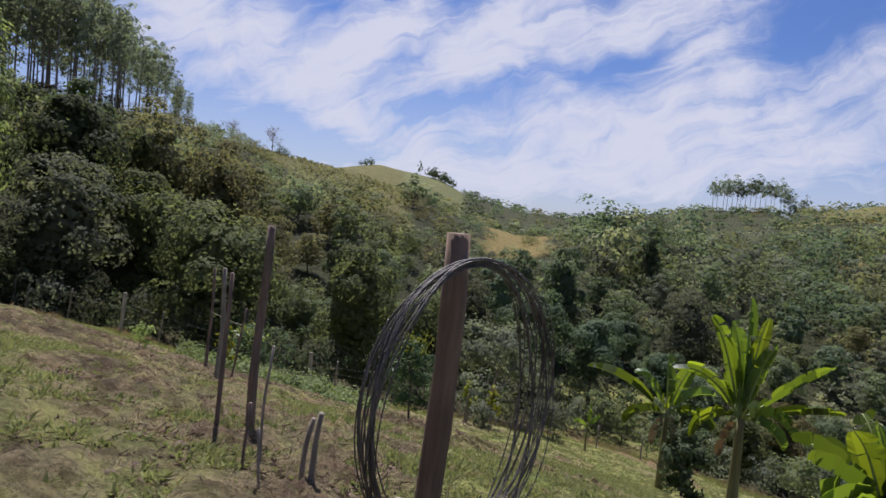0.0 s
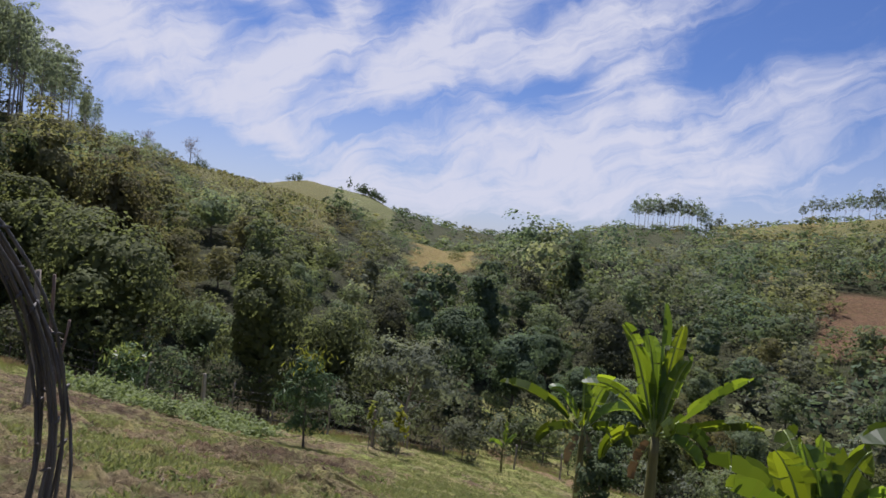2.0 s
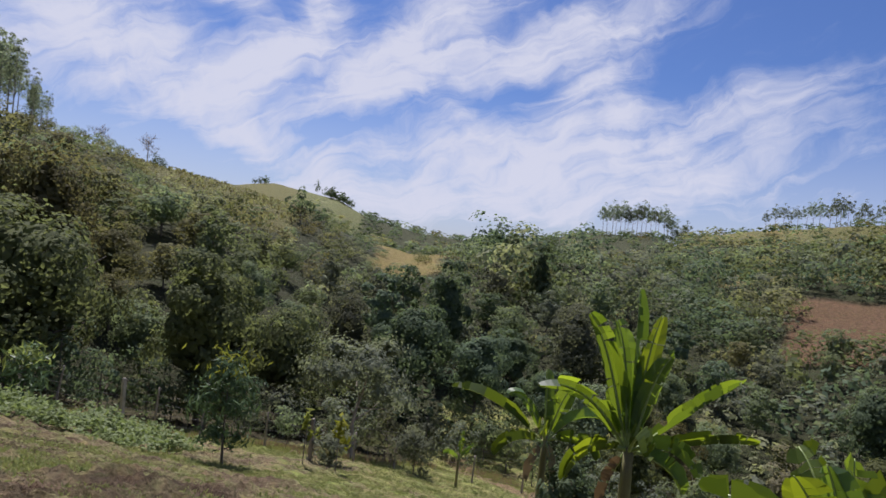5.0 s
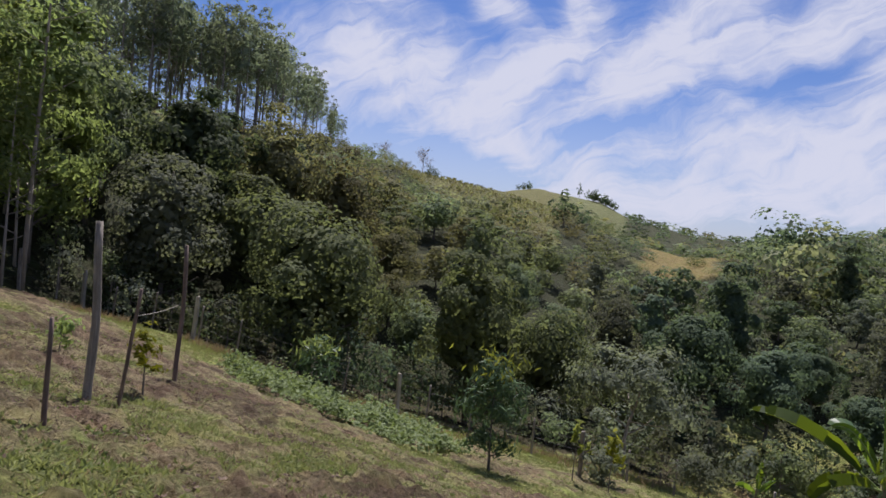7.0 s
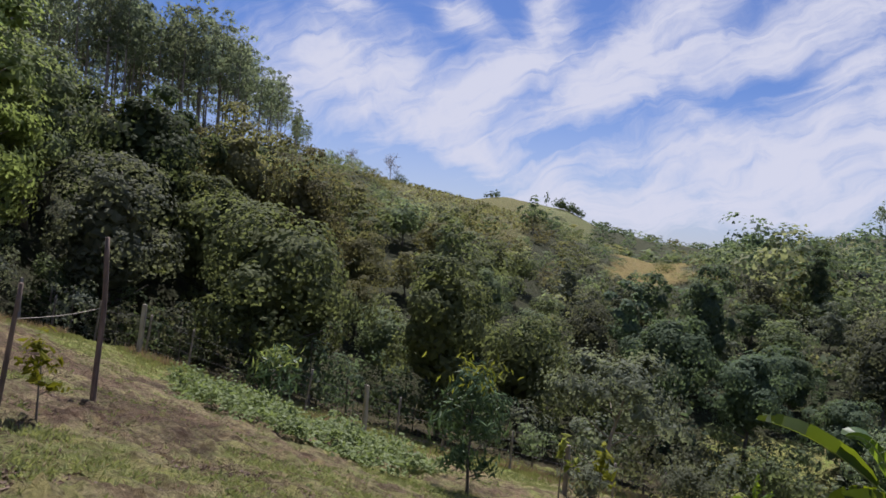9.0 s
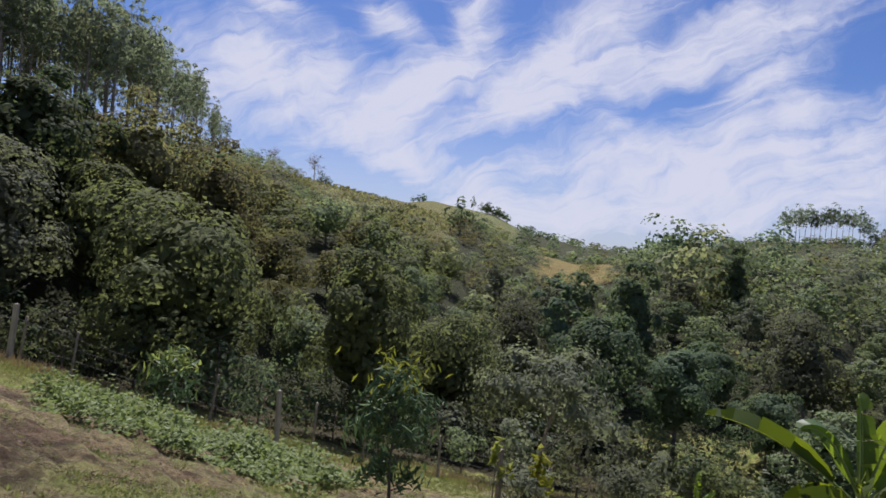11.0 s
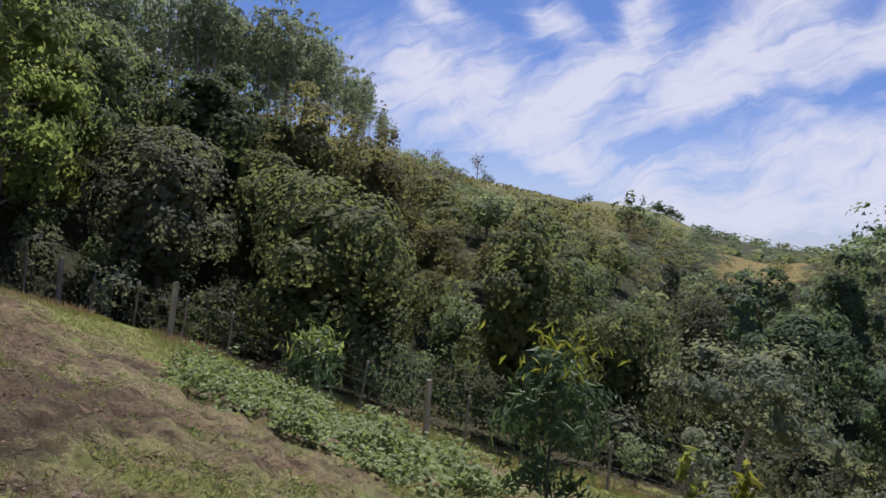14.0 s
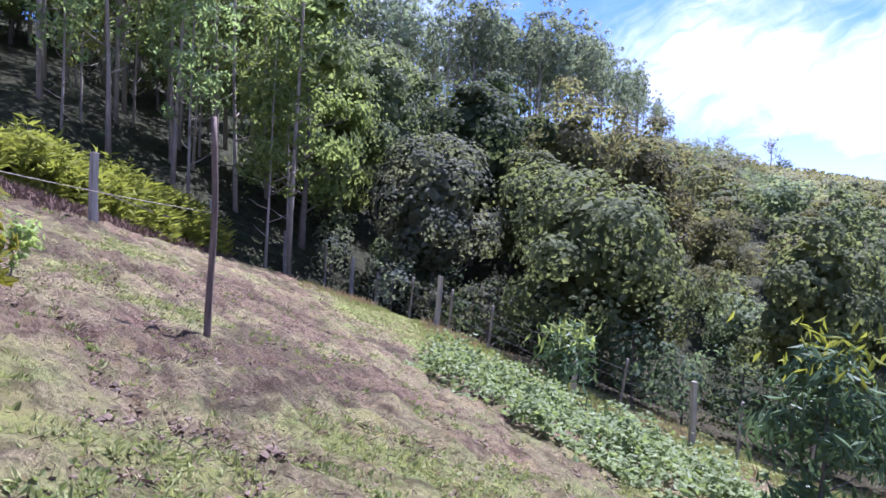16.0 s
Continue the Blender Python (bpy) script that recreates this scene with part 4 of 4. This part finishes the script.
tied_post()
NEAR = "stakes near the timber post"
for i, (x, y, h, r, k, mat, label) in enumerate((
    (0.05, 4.24, 1.8, 0.045, 0.03, DARK_WOOD, "dark brown wooden post standing in the slope"),
    (-0.02, 3.68, 1.3, 0.022, 0.03, DARK_WOOD, "thin dark stake in the slope"),
    (1.06, 2.72, 0.52, 0.022, 0.06, POST_WOOD, "short cut stake in the tilled soil"),
    (0.98, 2.8, 0.46, 0.02, 0.08, POST_WOOD, "short grey stake in the tilled soil"),
    (0.62, 3.0, 0.85, 0.012, 0.02, POST_WOOD, "thin upright stick in the tilled soil"),
    (0.55, 2.9, 0.45, 0.014, 0.0, DARK_WOOD, "short dark stick in the tilled soil"),
    (1.72, 1.95, 0.34, 0.028, 0.05, POST_WOOD, "short stump of a stake beside the timber post"),
    (0.8, 2.45, 0.4, 0.01, -0.05, POST_WOOD, "thin twig stuck in the soil"),
)):
    stand(thing("stake", label, "stake", group=NEAR, me=round_stake(h, r, r * 0.8, i + 130, mat, 0.02)), x, y, k, 0.0)


# ---- bananas ----
def banana_leaf(name, turn, rise, length, droop, wide, seed, start, dry=False, slack=0.0):
    """One torn leaf on its rib: two blades of strips that hang each their own way."""
    g = random.Random(seed)
    n = 20
    rib, head = [Vector(start)], rise
    step = length / n
    level = Vector((-math.sin(radians(turn)), math.cos(radians(turn)), 0))
    twist = radians(g.choice((-1, 1)) * (g.uniform(58, 88) if rise > 50 else g.uniform(0, 25)))
    ups, sides = [], []
    for i in range(n):
        d = Vector((math.cos(radians(turn)) * math.cos(radians(head)), math.sin(radians(turn)) * math.cos(radians(head)), math.sin(radians(head))))
        up = d.cross(level).normalized() * -1
        sides.append(level * math.cos(twist) + up * math.sin(twist))
        ups.append(up * math.cos(twist) - level * math.sin(twist))
        rib.append(rib[-1] + d * step)
        head -= droop * 110 / n * (0.1 + 1.8 * i / n) if rise < 62 else (droop * 170 + 12) / n * 3.2 * (i / n) ** 3
    ups.append(ups[-1]), sides.append(sides[-1])
    verts, faces = [], []
    for s in (-1, 1):
        hang = (g.uniform(0.15, 0.5) if rise > 62 else g.uniform(0.8, 1.3)) + slack * 0.4
        i = 4
        while i < n:
            run = min(n - i, g.choice((1, 1, 2, 3, 4, 6)))
            fall = hang + g.uniform(-0.35, 0.4) + 0.15 * droop + (0.6 if g.random() < 0.15 else 0)
            slip = g.uniform(-0.8, 0.5)
            shape = lambda j: wide * 0.5 * math.sin(math.pi * min(1, max(0.02, (j - 3.6) / (n - 3.4)))) ** 0.36
            o = len(verts)
            for j in range(i, i + run + 1):
                w = shape(j)
                gap = 0.05 * step * (1 if j == i else -1 if j == i + run else 0)
                along = (rib[min(j + 1, n)] - rib[max(j - 1, 0)]).normalized()
                out = sides[j] * s * math.cos(fall) - ups[j] * math.sin(fall) * 1.0
                p = rib[j] + along * gap
                verts += [p, p + (sides[j] * s * math.cos(fall * 0.5) + ups[j] * 0.15) * w * 0.5 + along * slip * 0.04, p + out * w + along * (slip * 0.12 + 0.1 * w) + ups[j] * g.uniform(-0.02, 0.02)]
            for q in range(run):
                a = o + q * 3
                faces += [(a, a + 1, a + 4, a + 3), (a + 1, a + 2, a + 5, a + 4)]
            i += run
    blade = mesh(name, verts, faces, G["banana_dry" if dry else "banana"])
    spine = mesh("midrib", *tube(rib, [0.032 * (1 - 0.85 * i / n) + 0.003 for i in range(n + 1)], 6), BANANA_RIB, True)
    return blade, spine


def banana_plant(x, y, stem, leaf_rows, seed, label, thick=0.12, lean=(0, 0)):
    ob = thing("banana_plant", label, "banana plant", group="banana plants")
    pts = [(lean[0] * u * u, lean[1] * u * u, -0.2 + (stem + 0.2) * u) for u in (0, 0.2, 0.4, 0.6, 0.8, 1)]
    part("stem", mesh("stem", *tube(pts, [thick * (1.15 - 0.5 * i / 5) for i in range(6)], 10, 0.05, seed), BANANA_STEM, True), ob)
    for i, (turn, rise, length, droop, wide, *slack) in enumerate(leaf_rows):
        wide, length = wide * 1.6, length * 1.05
        start = (lean[0], lean[1], stem - 0.25 + 0.02 * i)
        blade, spine = banana_leaf("leaf", turn, rise, length, droop, wide, seed * 20 + i, start, rise < -30, *slack)
        lf = part("leaf", blade, ob, "dry brown hanging leaf" if rise < -30 else "")
        part("midrib", spine, lf)
    stand(ob, x, y)


banana_plant(7.28, 12.96, 2.2, [
    (95, 89, 2.6, 0.02, 0.24), (150, 84, 2.1, 0.1, 0.3), (174, 75, 2.25, 0.16, 0.3), (20, 83, 2.2, 0.1, 0.26), (340, 78, 1.7, 0.2, 0.24),
    (186, 58, 1.9, 0.75, 0.3), (2, 40, 2.1, 0.1, 0.2), (-8, 20, 1.9, 0.25, 0.2), (262, 42, 1.3, 0.9, 0.26),
    (310, 30, 1.2, 1.0, 0.24), (200, 14, 1.3, 1.0, 0.24), (340, -10, 1.0, 0.7, 0.24), (150, -62, 1.0, 0.3, 0.18),
], 7, "tall banana plant with upright torn leaves glowing in the sun")
banana_plant(7.7, 20.6, 2.7, [
    (110, 86, 1.9, 0.05, 0.34), (176, 40, 2.9, 0.42, 0.34), (20, 70, 1.8, 0.3, 0.34), (5, 50, 1.7, 0.7, 0.34),
    (200, 14, 1.6, 0.8, 0.34), (250, 50, 1.4, 0.9, 0.32), (340, 18, 1.5, 0.9, 0.32), (190, 62, 1.7, 0.75, 0.34), (215, -52, 1.2, 0.3, 0.22), (300, -60, 1.2, 0.3, 0.22),
], 8, "banana plant with ragged dark leaves above the gully")
banana_plant(8.1, 9.0, 1.2, [
    (150, 84, 1.5, 0.1, 0.36), (180, 72, 1.5, 0.2, 0.36), (190, 50, 1.6, 0.45, 0.36), (60, 80, 1.5, 0.15, 0.36), (100, 70, 1.6, 0.3, 0.36), (20, 66, 1.6, 0.35, 0.36),
    (205, 36, 1.6, 0.75, 0.36), (250, 50, 1.4, 0.9, 0.36), (0, 45, 1.7, 0.6, 0.36), (320, 48, 1.4, 0.9, 0.34), (130, 45, 1.6, 0.6, 0.34), (280, 35, 1.3, 1.0, 0.34),
], 9, "low banana clump with broad shining leaves")
banana_plant(10.7, 8.0, 3.3, [
    (140, 34, 2.3, 0.25, 0.5, 0.7), (162, 0, 2.3, 0.1, 0.5, 0.8), (195, 20, 2.2, 0.5, 0.5), (90, 72, 2.0, 0.2, 0.5), (30, 55, 2.0, 0.4, 0.5), (300, 50, 1.9, 0.6, 0.5), (240, 35, 2.0, 0.8, 0.5), (130, 55, 2.0, 0.5, 0.5), (178, -24, 2.0, 0.2, 0.5, 0.6),
], 10, "large banana plant with long leaves hanging flat")
banana_plant(5.87, 25.3, 1.15, [(70, 78, 0.95, 0.1, 0.2), (10, 58, 0.7, 0.3, 0.2), (190, 40, 0.6, 0.6, 0.18)], 11, "young banana shoot with narrow leaves", 0.05)


# ---- planted saplings and bushes ----
def leafy(name, label, category, x, y, height, girth, spread, count, seed, leaf, per, size, wide, droop, first, flat=0.9, group="", top=None):
    ob = tree_kind(name, label, height, girth, spread, count, seed, leaf, per, size, BARK, first, flat, droop, category, group, wide, 0.04)
    if top:
        g = np.random.default_rng(seed + 5)
        n = 90
        c = np.stack([g.normal(0, spread * 0.45, n), g.normal(0, spread * 0.45, n), height * g.uniform(0.78, 1.06, n)], 1)
        w = g.normal(size=(n, 3)) * 0.6 + np.array([0, 0, 0.7])
        part("new_leaves", leaf_mesh("new_leaves", c, w, size * g.uniform(0.7, 1.1, n), G[top], wide, 0.1, g), ob, "bright tip leaves, for young growth and painted highlights")
    grow(ob, x, y)
    return ob


leafy("fruit_tree", "small round fruit tree with dark glossy drooping leaves", "tree", -0.59, 19.6, 2.9, 0.04, 0.8, 13, 201, "mango", 40, 0.24, 0.26, 0.8, 0.15, 1.0, top="bright")
# the bush's bright top leaves put its sunlit highlights into colour
leafy("bush", "broad-leaved green bush beside the fence", "bush", -7.9, 23.7, 1.9, 0.022, 0.8, 12, 202, "mango", 13, 0.46, 0.19, -0.5, 0.05, 1.2, top="lime")
leafy("sapling", "thin sapling with a few bright leaves", "sapling", 1.1, 21.9, 1.7, 0.02, 0.3, 2, 203, "bright", 2, 0.25, 0.5, 0.2, 0.55, 1.6, "saplings by the fence")
leafy("sapling", "thin forked sapling with bright leaves", "sapling", 2.0, 22.4, 1.75, 0.02, 0.34, 3, 204, "bright", 2, 0.25, 0.5, 0.2, 0.5, 1.6, "saplings by the fence")
leafy("sapling", "yellowing sapling tied between stakes", "sapling", -3.32, 11.3, 1.15, 0.015, 0.22, 8, 205, "bright", 5, 0.11, 0.5, 0.1, 0.35, 1.0)
leafy("sapling", "yellowing sapling on the tilled slope", "sapling", -5.4, 11.75, 0.7, 0.012, 0.3, 7, 206, "bright", 7, 0.12, 0.5, 0.1, 0.3, 0.8)
leafy("shrub", "low grey-green shrub below the fence", "shrub", 4.4, 26.0, 1.5, 0.03, 0.9, 8, 207, "grey", 60, 0.16, 0.4, 0.0, 0.05)
leafy("shrub", "dark creeper-covered shrub below the banana plants", "shrub", 8.1, 19.4, 2.3, 0.05, 0.65, 9, 208, "deep", 110, 0.16, 0.6, 0.1, 0.02, 1.2)
leafy("shrub", "pale leafy shrub by the fence", "shrub", 1.7, 23.6, 0.95, 0.02, 0.7, 8, 209, "grey", 28, 0.2, 0.4, 0.0, 0.05)
pale_tree = tree_kind("tree", "low spreading tree with pale bent limbs behind the fence", 4.6, 0.1, 2.3, 9, 211, "grey", 190, 0.15, PALE_BARK, 0.35, 0.6, 0.0, "tree", WOODS, 0.6, 0.12)
grow(pale_tree, 1.9, 29.2, 1.0, 40, lean=(0, 10))


# ---- ground cover: uncountable, each kind one sheet of real leaves ----
def spots(n, seed, where, accept):
    g = np.random.default_rng(seed)
    found = []
    while len(found) < n:
        x, y = where(g)
        if accept(x, y, g):
            found.append((x, y))
    p = np.array(found)
    return p, land(p[:, 0], p[:, 1]), g


def slope_spot(g):
    """Thicker near the line walked, thinner towards the fence."""
    r, a = 1.2 + 25 * g.random() ** 1.25, radians(g.uniform(-50, 100))
    k = g.random()
    cx, cy = 2.8 - 0.6 * k, -1.0 + 11.5 * k
    return cx - r * math.sin(a), cy + r * math.cos(a)


def on_slope(x, y):
    dx, dy = x - HUB[0], y - HUB[1]
    a = math.degrees(math.atan2(-dx, dy))
    return math.hypot(dx, dy) < fence_side(a) + 1.5


def greenness(x, y):
    c = covered(x, y)[0]
    return (c[1] - c[0]) / 0.02 + 1


def tufts(name, label, n, seed, accept, size, blades, mat, wide, lift, category="grass"):
    p, z, g = spots(n, seed, slope_spot, accept)
    c, w, s = [], [], []
    for (x, y), h in zip(p, z):
        k = size * g.uniform(0.5, 1.3)
        for _ in range(blades):
            d = np.array([g.normal(), g.normal(), abs(g.normal()) * lift + 0.25])
            d /= np.linalg.norm(d)
            c.append((x + d[0] * k * 0.5 + g.normal() * 0.02, y + d[1] * k * 0.5 + g.normal() * 0.02, h + 0.02 + d[2] * k * 0.45))
            w.append(d)
            s.append(k)
    thing(name, label, category, kind="stuff", me=leaf_mesh(name, c, w, s, G[mat], wide, 0.1, g))


tufts("turf", "short patchy green turf on the tilled slope", 52000, 301, lambda x, y, g: on_slope(x, y) and g.random() < (0.12 + max(0, greenness(x, y)) * 0.75) * (1.4 if noise.noise((x * 2.6, y * 2.6, 12.0)) > 0.05 else 0.25), 0.072, 4, "grass", 0.3, 0.8)
tufts("dry_grass", "dry straw-coloured grass scattered on the slope", 20000, 302, lambda x, y, g: on_slope(x, y), 0.075, 4, "straw", 0.12, 0.35)
tufts("weeds", "small broad-leaved green weeds in the turf", 9000, 303, lambda x, y, g: on_slope(x, y) and noise.noise((x * 0.8, y * 0.8, 4.0)) > 0.15, 0.06, 4, "vine", 0.6, 0.5, "weeds")
tufts("leaf_litter", "dead leaves and plant scraps on the tilled soil", 14000, 304, lambda x, y, g: on_slope(x, y) and g.random() < 1.2 - greenness(x, y), 0.04, 3, "litter", 0.5, 0.2, "dead leaves")


def fence_spot(g):
    a = g.uniform(-42, 56)
    r = fence_side(a) + g.normal(-1.6, 1.5)
    return HUB[0] - r * math.sin(radians(a)), HUB[1] + r * math.cos(radians(a))


def verge(name, label, n, seed, size, blades, mat, wide):
    p, z, g = spots(n, seed, fence_spot, lambda x, y, g: noise.noise((x * 0.5, y * 0.5, 9.0)) > (-0.15 if mat == "grass" else 0.1))
    c, w, s = [], [], []
    for (x, y), h in zip(p, z):
        for _ in range(blades):
            k = size * g.uniform(0.5, 1.3)
            d = np.array([g.normal() * 0.5, g.normal() * 0.5, 1.0])
            c.append((x + d[0] * k * 0.4, y + d[1] * k * 0.4, h + k * 0.4))
            w.append(d)
            s.append(k)
    thing(name, label, "grass", kind="stuff", me=leaf_mesh(name, c, w, s, G[mat], wide, 0.05, g))


verge("fence_grass", "longer yellow-green grass along the fence", 15000, 305, 0.15, 4, "grass", 0.14)
verge("tall_dry_grass", "tall dry pinkish grass along the fence", 1500, 306, 0.32, 4, "straw", 0.07)


def clods():
    p, z, g = spots(27000, 307, slope_spot, lambda x, y, g: on_slope(x, y) and g.random() < 1.15 - greenness(x, y) and noise.noise((x * 0.9, y * 0.9, 6.0)) > -0.25)
    base = np.array([(1, 0, 0), (-1, 0, 0), (0, 1, 0), (0, -1, 0), (0, 0, 1), (0, 0, -1), (0.6, 0.6, 0.6), (-0.6, 0.6, 0.6), (0.6, -0.6, 0.6), (-0.6, -0.6, 0.6)])
    tri = [(4, 6, 7), (4, 8, 6), (4, 9, 8), (4, 7, 9), (0, 6, 8), (2, 7, 6), (1, 9, 7), (3, 8, 9), (0, 2, 6), (2, 1, 7), (1, 3, 9), (3, 0, 8), (5, 2, 0), (5, 1, 2), (5, 3, 1), (5, 0, 3)]
    verts, faces = [], []
    for (x, y), h in zip(p, z):
        k = 0.012 + 0.032 * g.random() ** 3
        v = base * g.uniform(0.6, 1.3, (10, 1)) * k * np.array([1, 1, 0.7]) + np.array([x, y, h + k * 0.25])
        o = len(verts)
        verts += v.tolist()
        faces += [tuple(i + o for i in f) for f in tri]
    thing("soil_clods", "loose brown clods of tilled soil", "soil", kind="stuff", me=mesh("soil_clods", verts, faces, CLOD))


clods()


def creeper():
    """The bed of broad-leaved creeper before the fence."""
    ring = [(-7.3, 18.5), (-4.6, 17.9), (-2.4, 18.1), (-1.7, 19.8), (-2.0, 21.6), (-3.6, 22.9), (-6.4, 22.9), (-8.4, 22.2), (-9.2, 21.4), (-8.4, 19.6)]

    def inside(x, y, g):
        x, y = x + noise.noise((x * 0.8, y * 0.8, 1.0)) * 1.6 + g.normal() * 0.25, y + noise.noise((x * 0.8, y * 0.8, 4.0)) * 1.6 + g.normal() * 0.25
        hit = False
        for (x0, y0), (x1, y1) in zip(ring, ring[1:] + ring[:1]):
            if (y0 > y) != (y1 > y) and x < (x1 - x0) * (y - y0) / (y1 - y0) + x0:
                hit = not hit
        return hit and noise.noise((x * 1.3, y * 1.3, 8.0)) > g.uniform(-0.35, 0.3)

    p, z, g = spots(11000, 308, lambda g: (g.uniform(-10.5, -1.5), g.uniform(16, 26.5)), inside)
    lump = np.array([0.05 + 0.6 * max(0, noise.noise((x * 1.1, y * 1.1, 2.0)) + 0.4 + 0.5 * noise.noise((x * 3, y * 3, 2.0))) for x, y in p])
    c = np.c_[p, z + lump * g.uniform(0.3, 1.25, len(p)) + 0.03]
    w = g.normal(size=(len(p), 3)) * np.array([1, 1, 0.6])
    thing("creeper_bed", "low bed of broad-leaved green creeper before the fence", "creeper", kind="stuff", me=leaf_mesh("creeper_bed", c, w, 0.12 * g.uniform(0.6, 1.3, len(p)), G["vine"], 0.7, 0.12, g, g.normal(size=(len(p), 3)) * 0.55 + np.array([0, 0, 1.0])))


creeper()


def tall_weeds():
    """Yellow-green weeds between the slope and the gum trees."""
    p, z, g = spots(520, 309, lambda g: ((-14.5 - g.random() * 6), (12.5 + g.random() * 8)), lambda x, y, g: abs((x + 15.8) + (y - 13.6) * 0.9) < 1.3 + 0.5 * g.normal() and noise.noise((x * 0.9, y * 0.9, 3.0)) > -0.3)
    c, w, s = [], [], []
    for (x, y), h in zip(p, z):
        tall = g.uniform(0.3, 1.0) + 0.8 * max(0, noise.noise((x * 0.5, y * 0.5, 1.0)) + 0.5)
        for k in range(26):
            u = g.random()
            d = np.array([g.normal(), g.normal(), 0.3])
            d /= np.linalg.norm(d)
            c.append((x + d[0] * 0.16 + 0.1 * u, y + d[1] * 0.16, h + 0.1 + tall * u))
            w.append(d)
            s.append(g.uniform(0.22, 0.55))
    thing("tall_weeds", "tall yellow-green weeds at the foot of the gum trees", "weeds", kind="stuff", me=leaf_mesh("tall_weeds", c, w, s, G["bright"], 0.2, 0.1, g))


tall_weeds()


def tussocks():
    """Rough grass on the ridge, in tufts that catch the light."""
    g, n = random.Random(310), np.random.default_rng(310)
    c, w, z = [], [], []
    for x, y, a, r in scatter(g, 9, 24.5, 78, 150, 0.9, lambda x, y, a, r, q: covered(x, y)[1] == 0.0 and noise.noise((x * 0.16, y * 0.3, 3.0)) > -0.05):
        h = float(land(x, y))
        for _ in range(5):
            d = n.normal(size=3) * 0.5 + np.array([0, 0, 0.7])
            c.append((x + d[0] * 0.5, y + d[1] * 0.5, h + 0.2))
            w.append(d)
            z.append(n.uniform(0.35, 0.75))
    v, _ = leaves(c, w, z, 0.5, 0.1, n)
    sheet("ridge_grass", "rough olive tussocks of grass on the ridge", v, G["olive"], np.repeat(n.random(len(c)), 4), "grass")


tussocks()


def debris():
    """Heaps of uprooted dead stems and twigs about the stakes, and a bank of dry grass under the far fence."""
    g = np.random.default_rng(311)
    heaps = [(-2.9, 9.8), (-3.7, 10.6), (-4.5, 12.9), (-1.9, 8.6), (0.9, 2.9), (0.3, 3.6), (1.4, 2.4), (-6.4, 14.6), (-8.4, 16.0), (-1.2, 12.4), (-5.4, 11.0), (-2.6, 13.9), (-7.6, 18.0), (-10.5, 18.6), (0.2, 11.8), (-3.0, 7.2), (-4.4, 9.2), (-6.0, 12.6), (-7.4, 14.2), (-5.0, 15.4), (-9.4, 15.2), (-8.0, 12.6), (-3.6, 12.2), (-6.6, 10.4)]
    c, w, z = [], [], []
    for hx, hy in heaps:
        for _ in range(300):
            x, y = hx + g.normal() * 0.6, hy + g.normal() * 0.5
            c.append((x, y, float(land(x, y)) + abs(g.normal()) * 0.06 + 0.03))
            w.append((g.normal(), g.normal(), abs(g.normal()) * 0.35))
            z.append(g.uniform(0.04, 0.15))
    thing("plant_debris", "heaps of dead stems and twigs on the tilled soil", "debris", kind="stuff", me=leaf_mesh("plant_debris", c, w, z, G["litter"], 0.07, 0.4, g))
    c, w, z = [], [], []
    for _ in range(5000):
        u = g.random()
        x, y = -12.6 - 7.6 * u + g.normal() * 0.35, 12.6 + 6.9 * u + g.normal() * 0.35
        k = g.uniform(0.15, 0.4)
        c.append((x, y, float(land(x, y)) + k * 0.4))
        w.append((g.normal() * 0.5, g.normal() * 0.5, 1.0))
        z.append(k)
    thing("dry_bank", "bank of dead brown grass under the rope fence", "grass", kind="stuff", me=leaf_mesh("dry_bank", c, w, z, G["litter"], 0.1, 0.1, g))


debris()


# kinds of trees that no place asked for are taken away again
for kind in KINDS:
    if kind.name not in USED:
        for o in (*kind.children, kind):
            bpy.data.objects.remove(o)
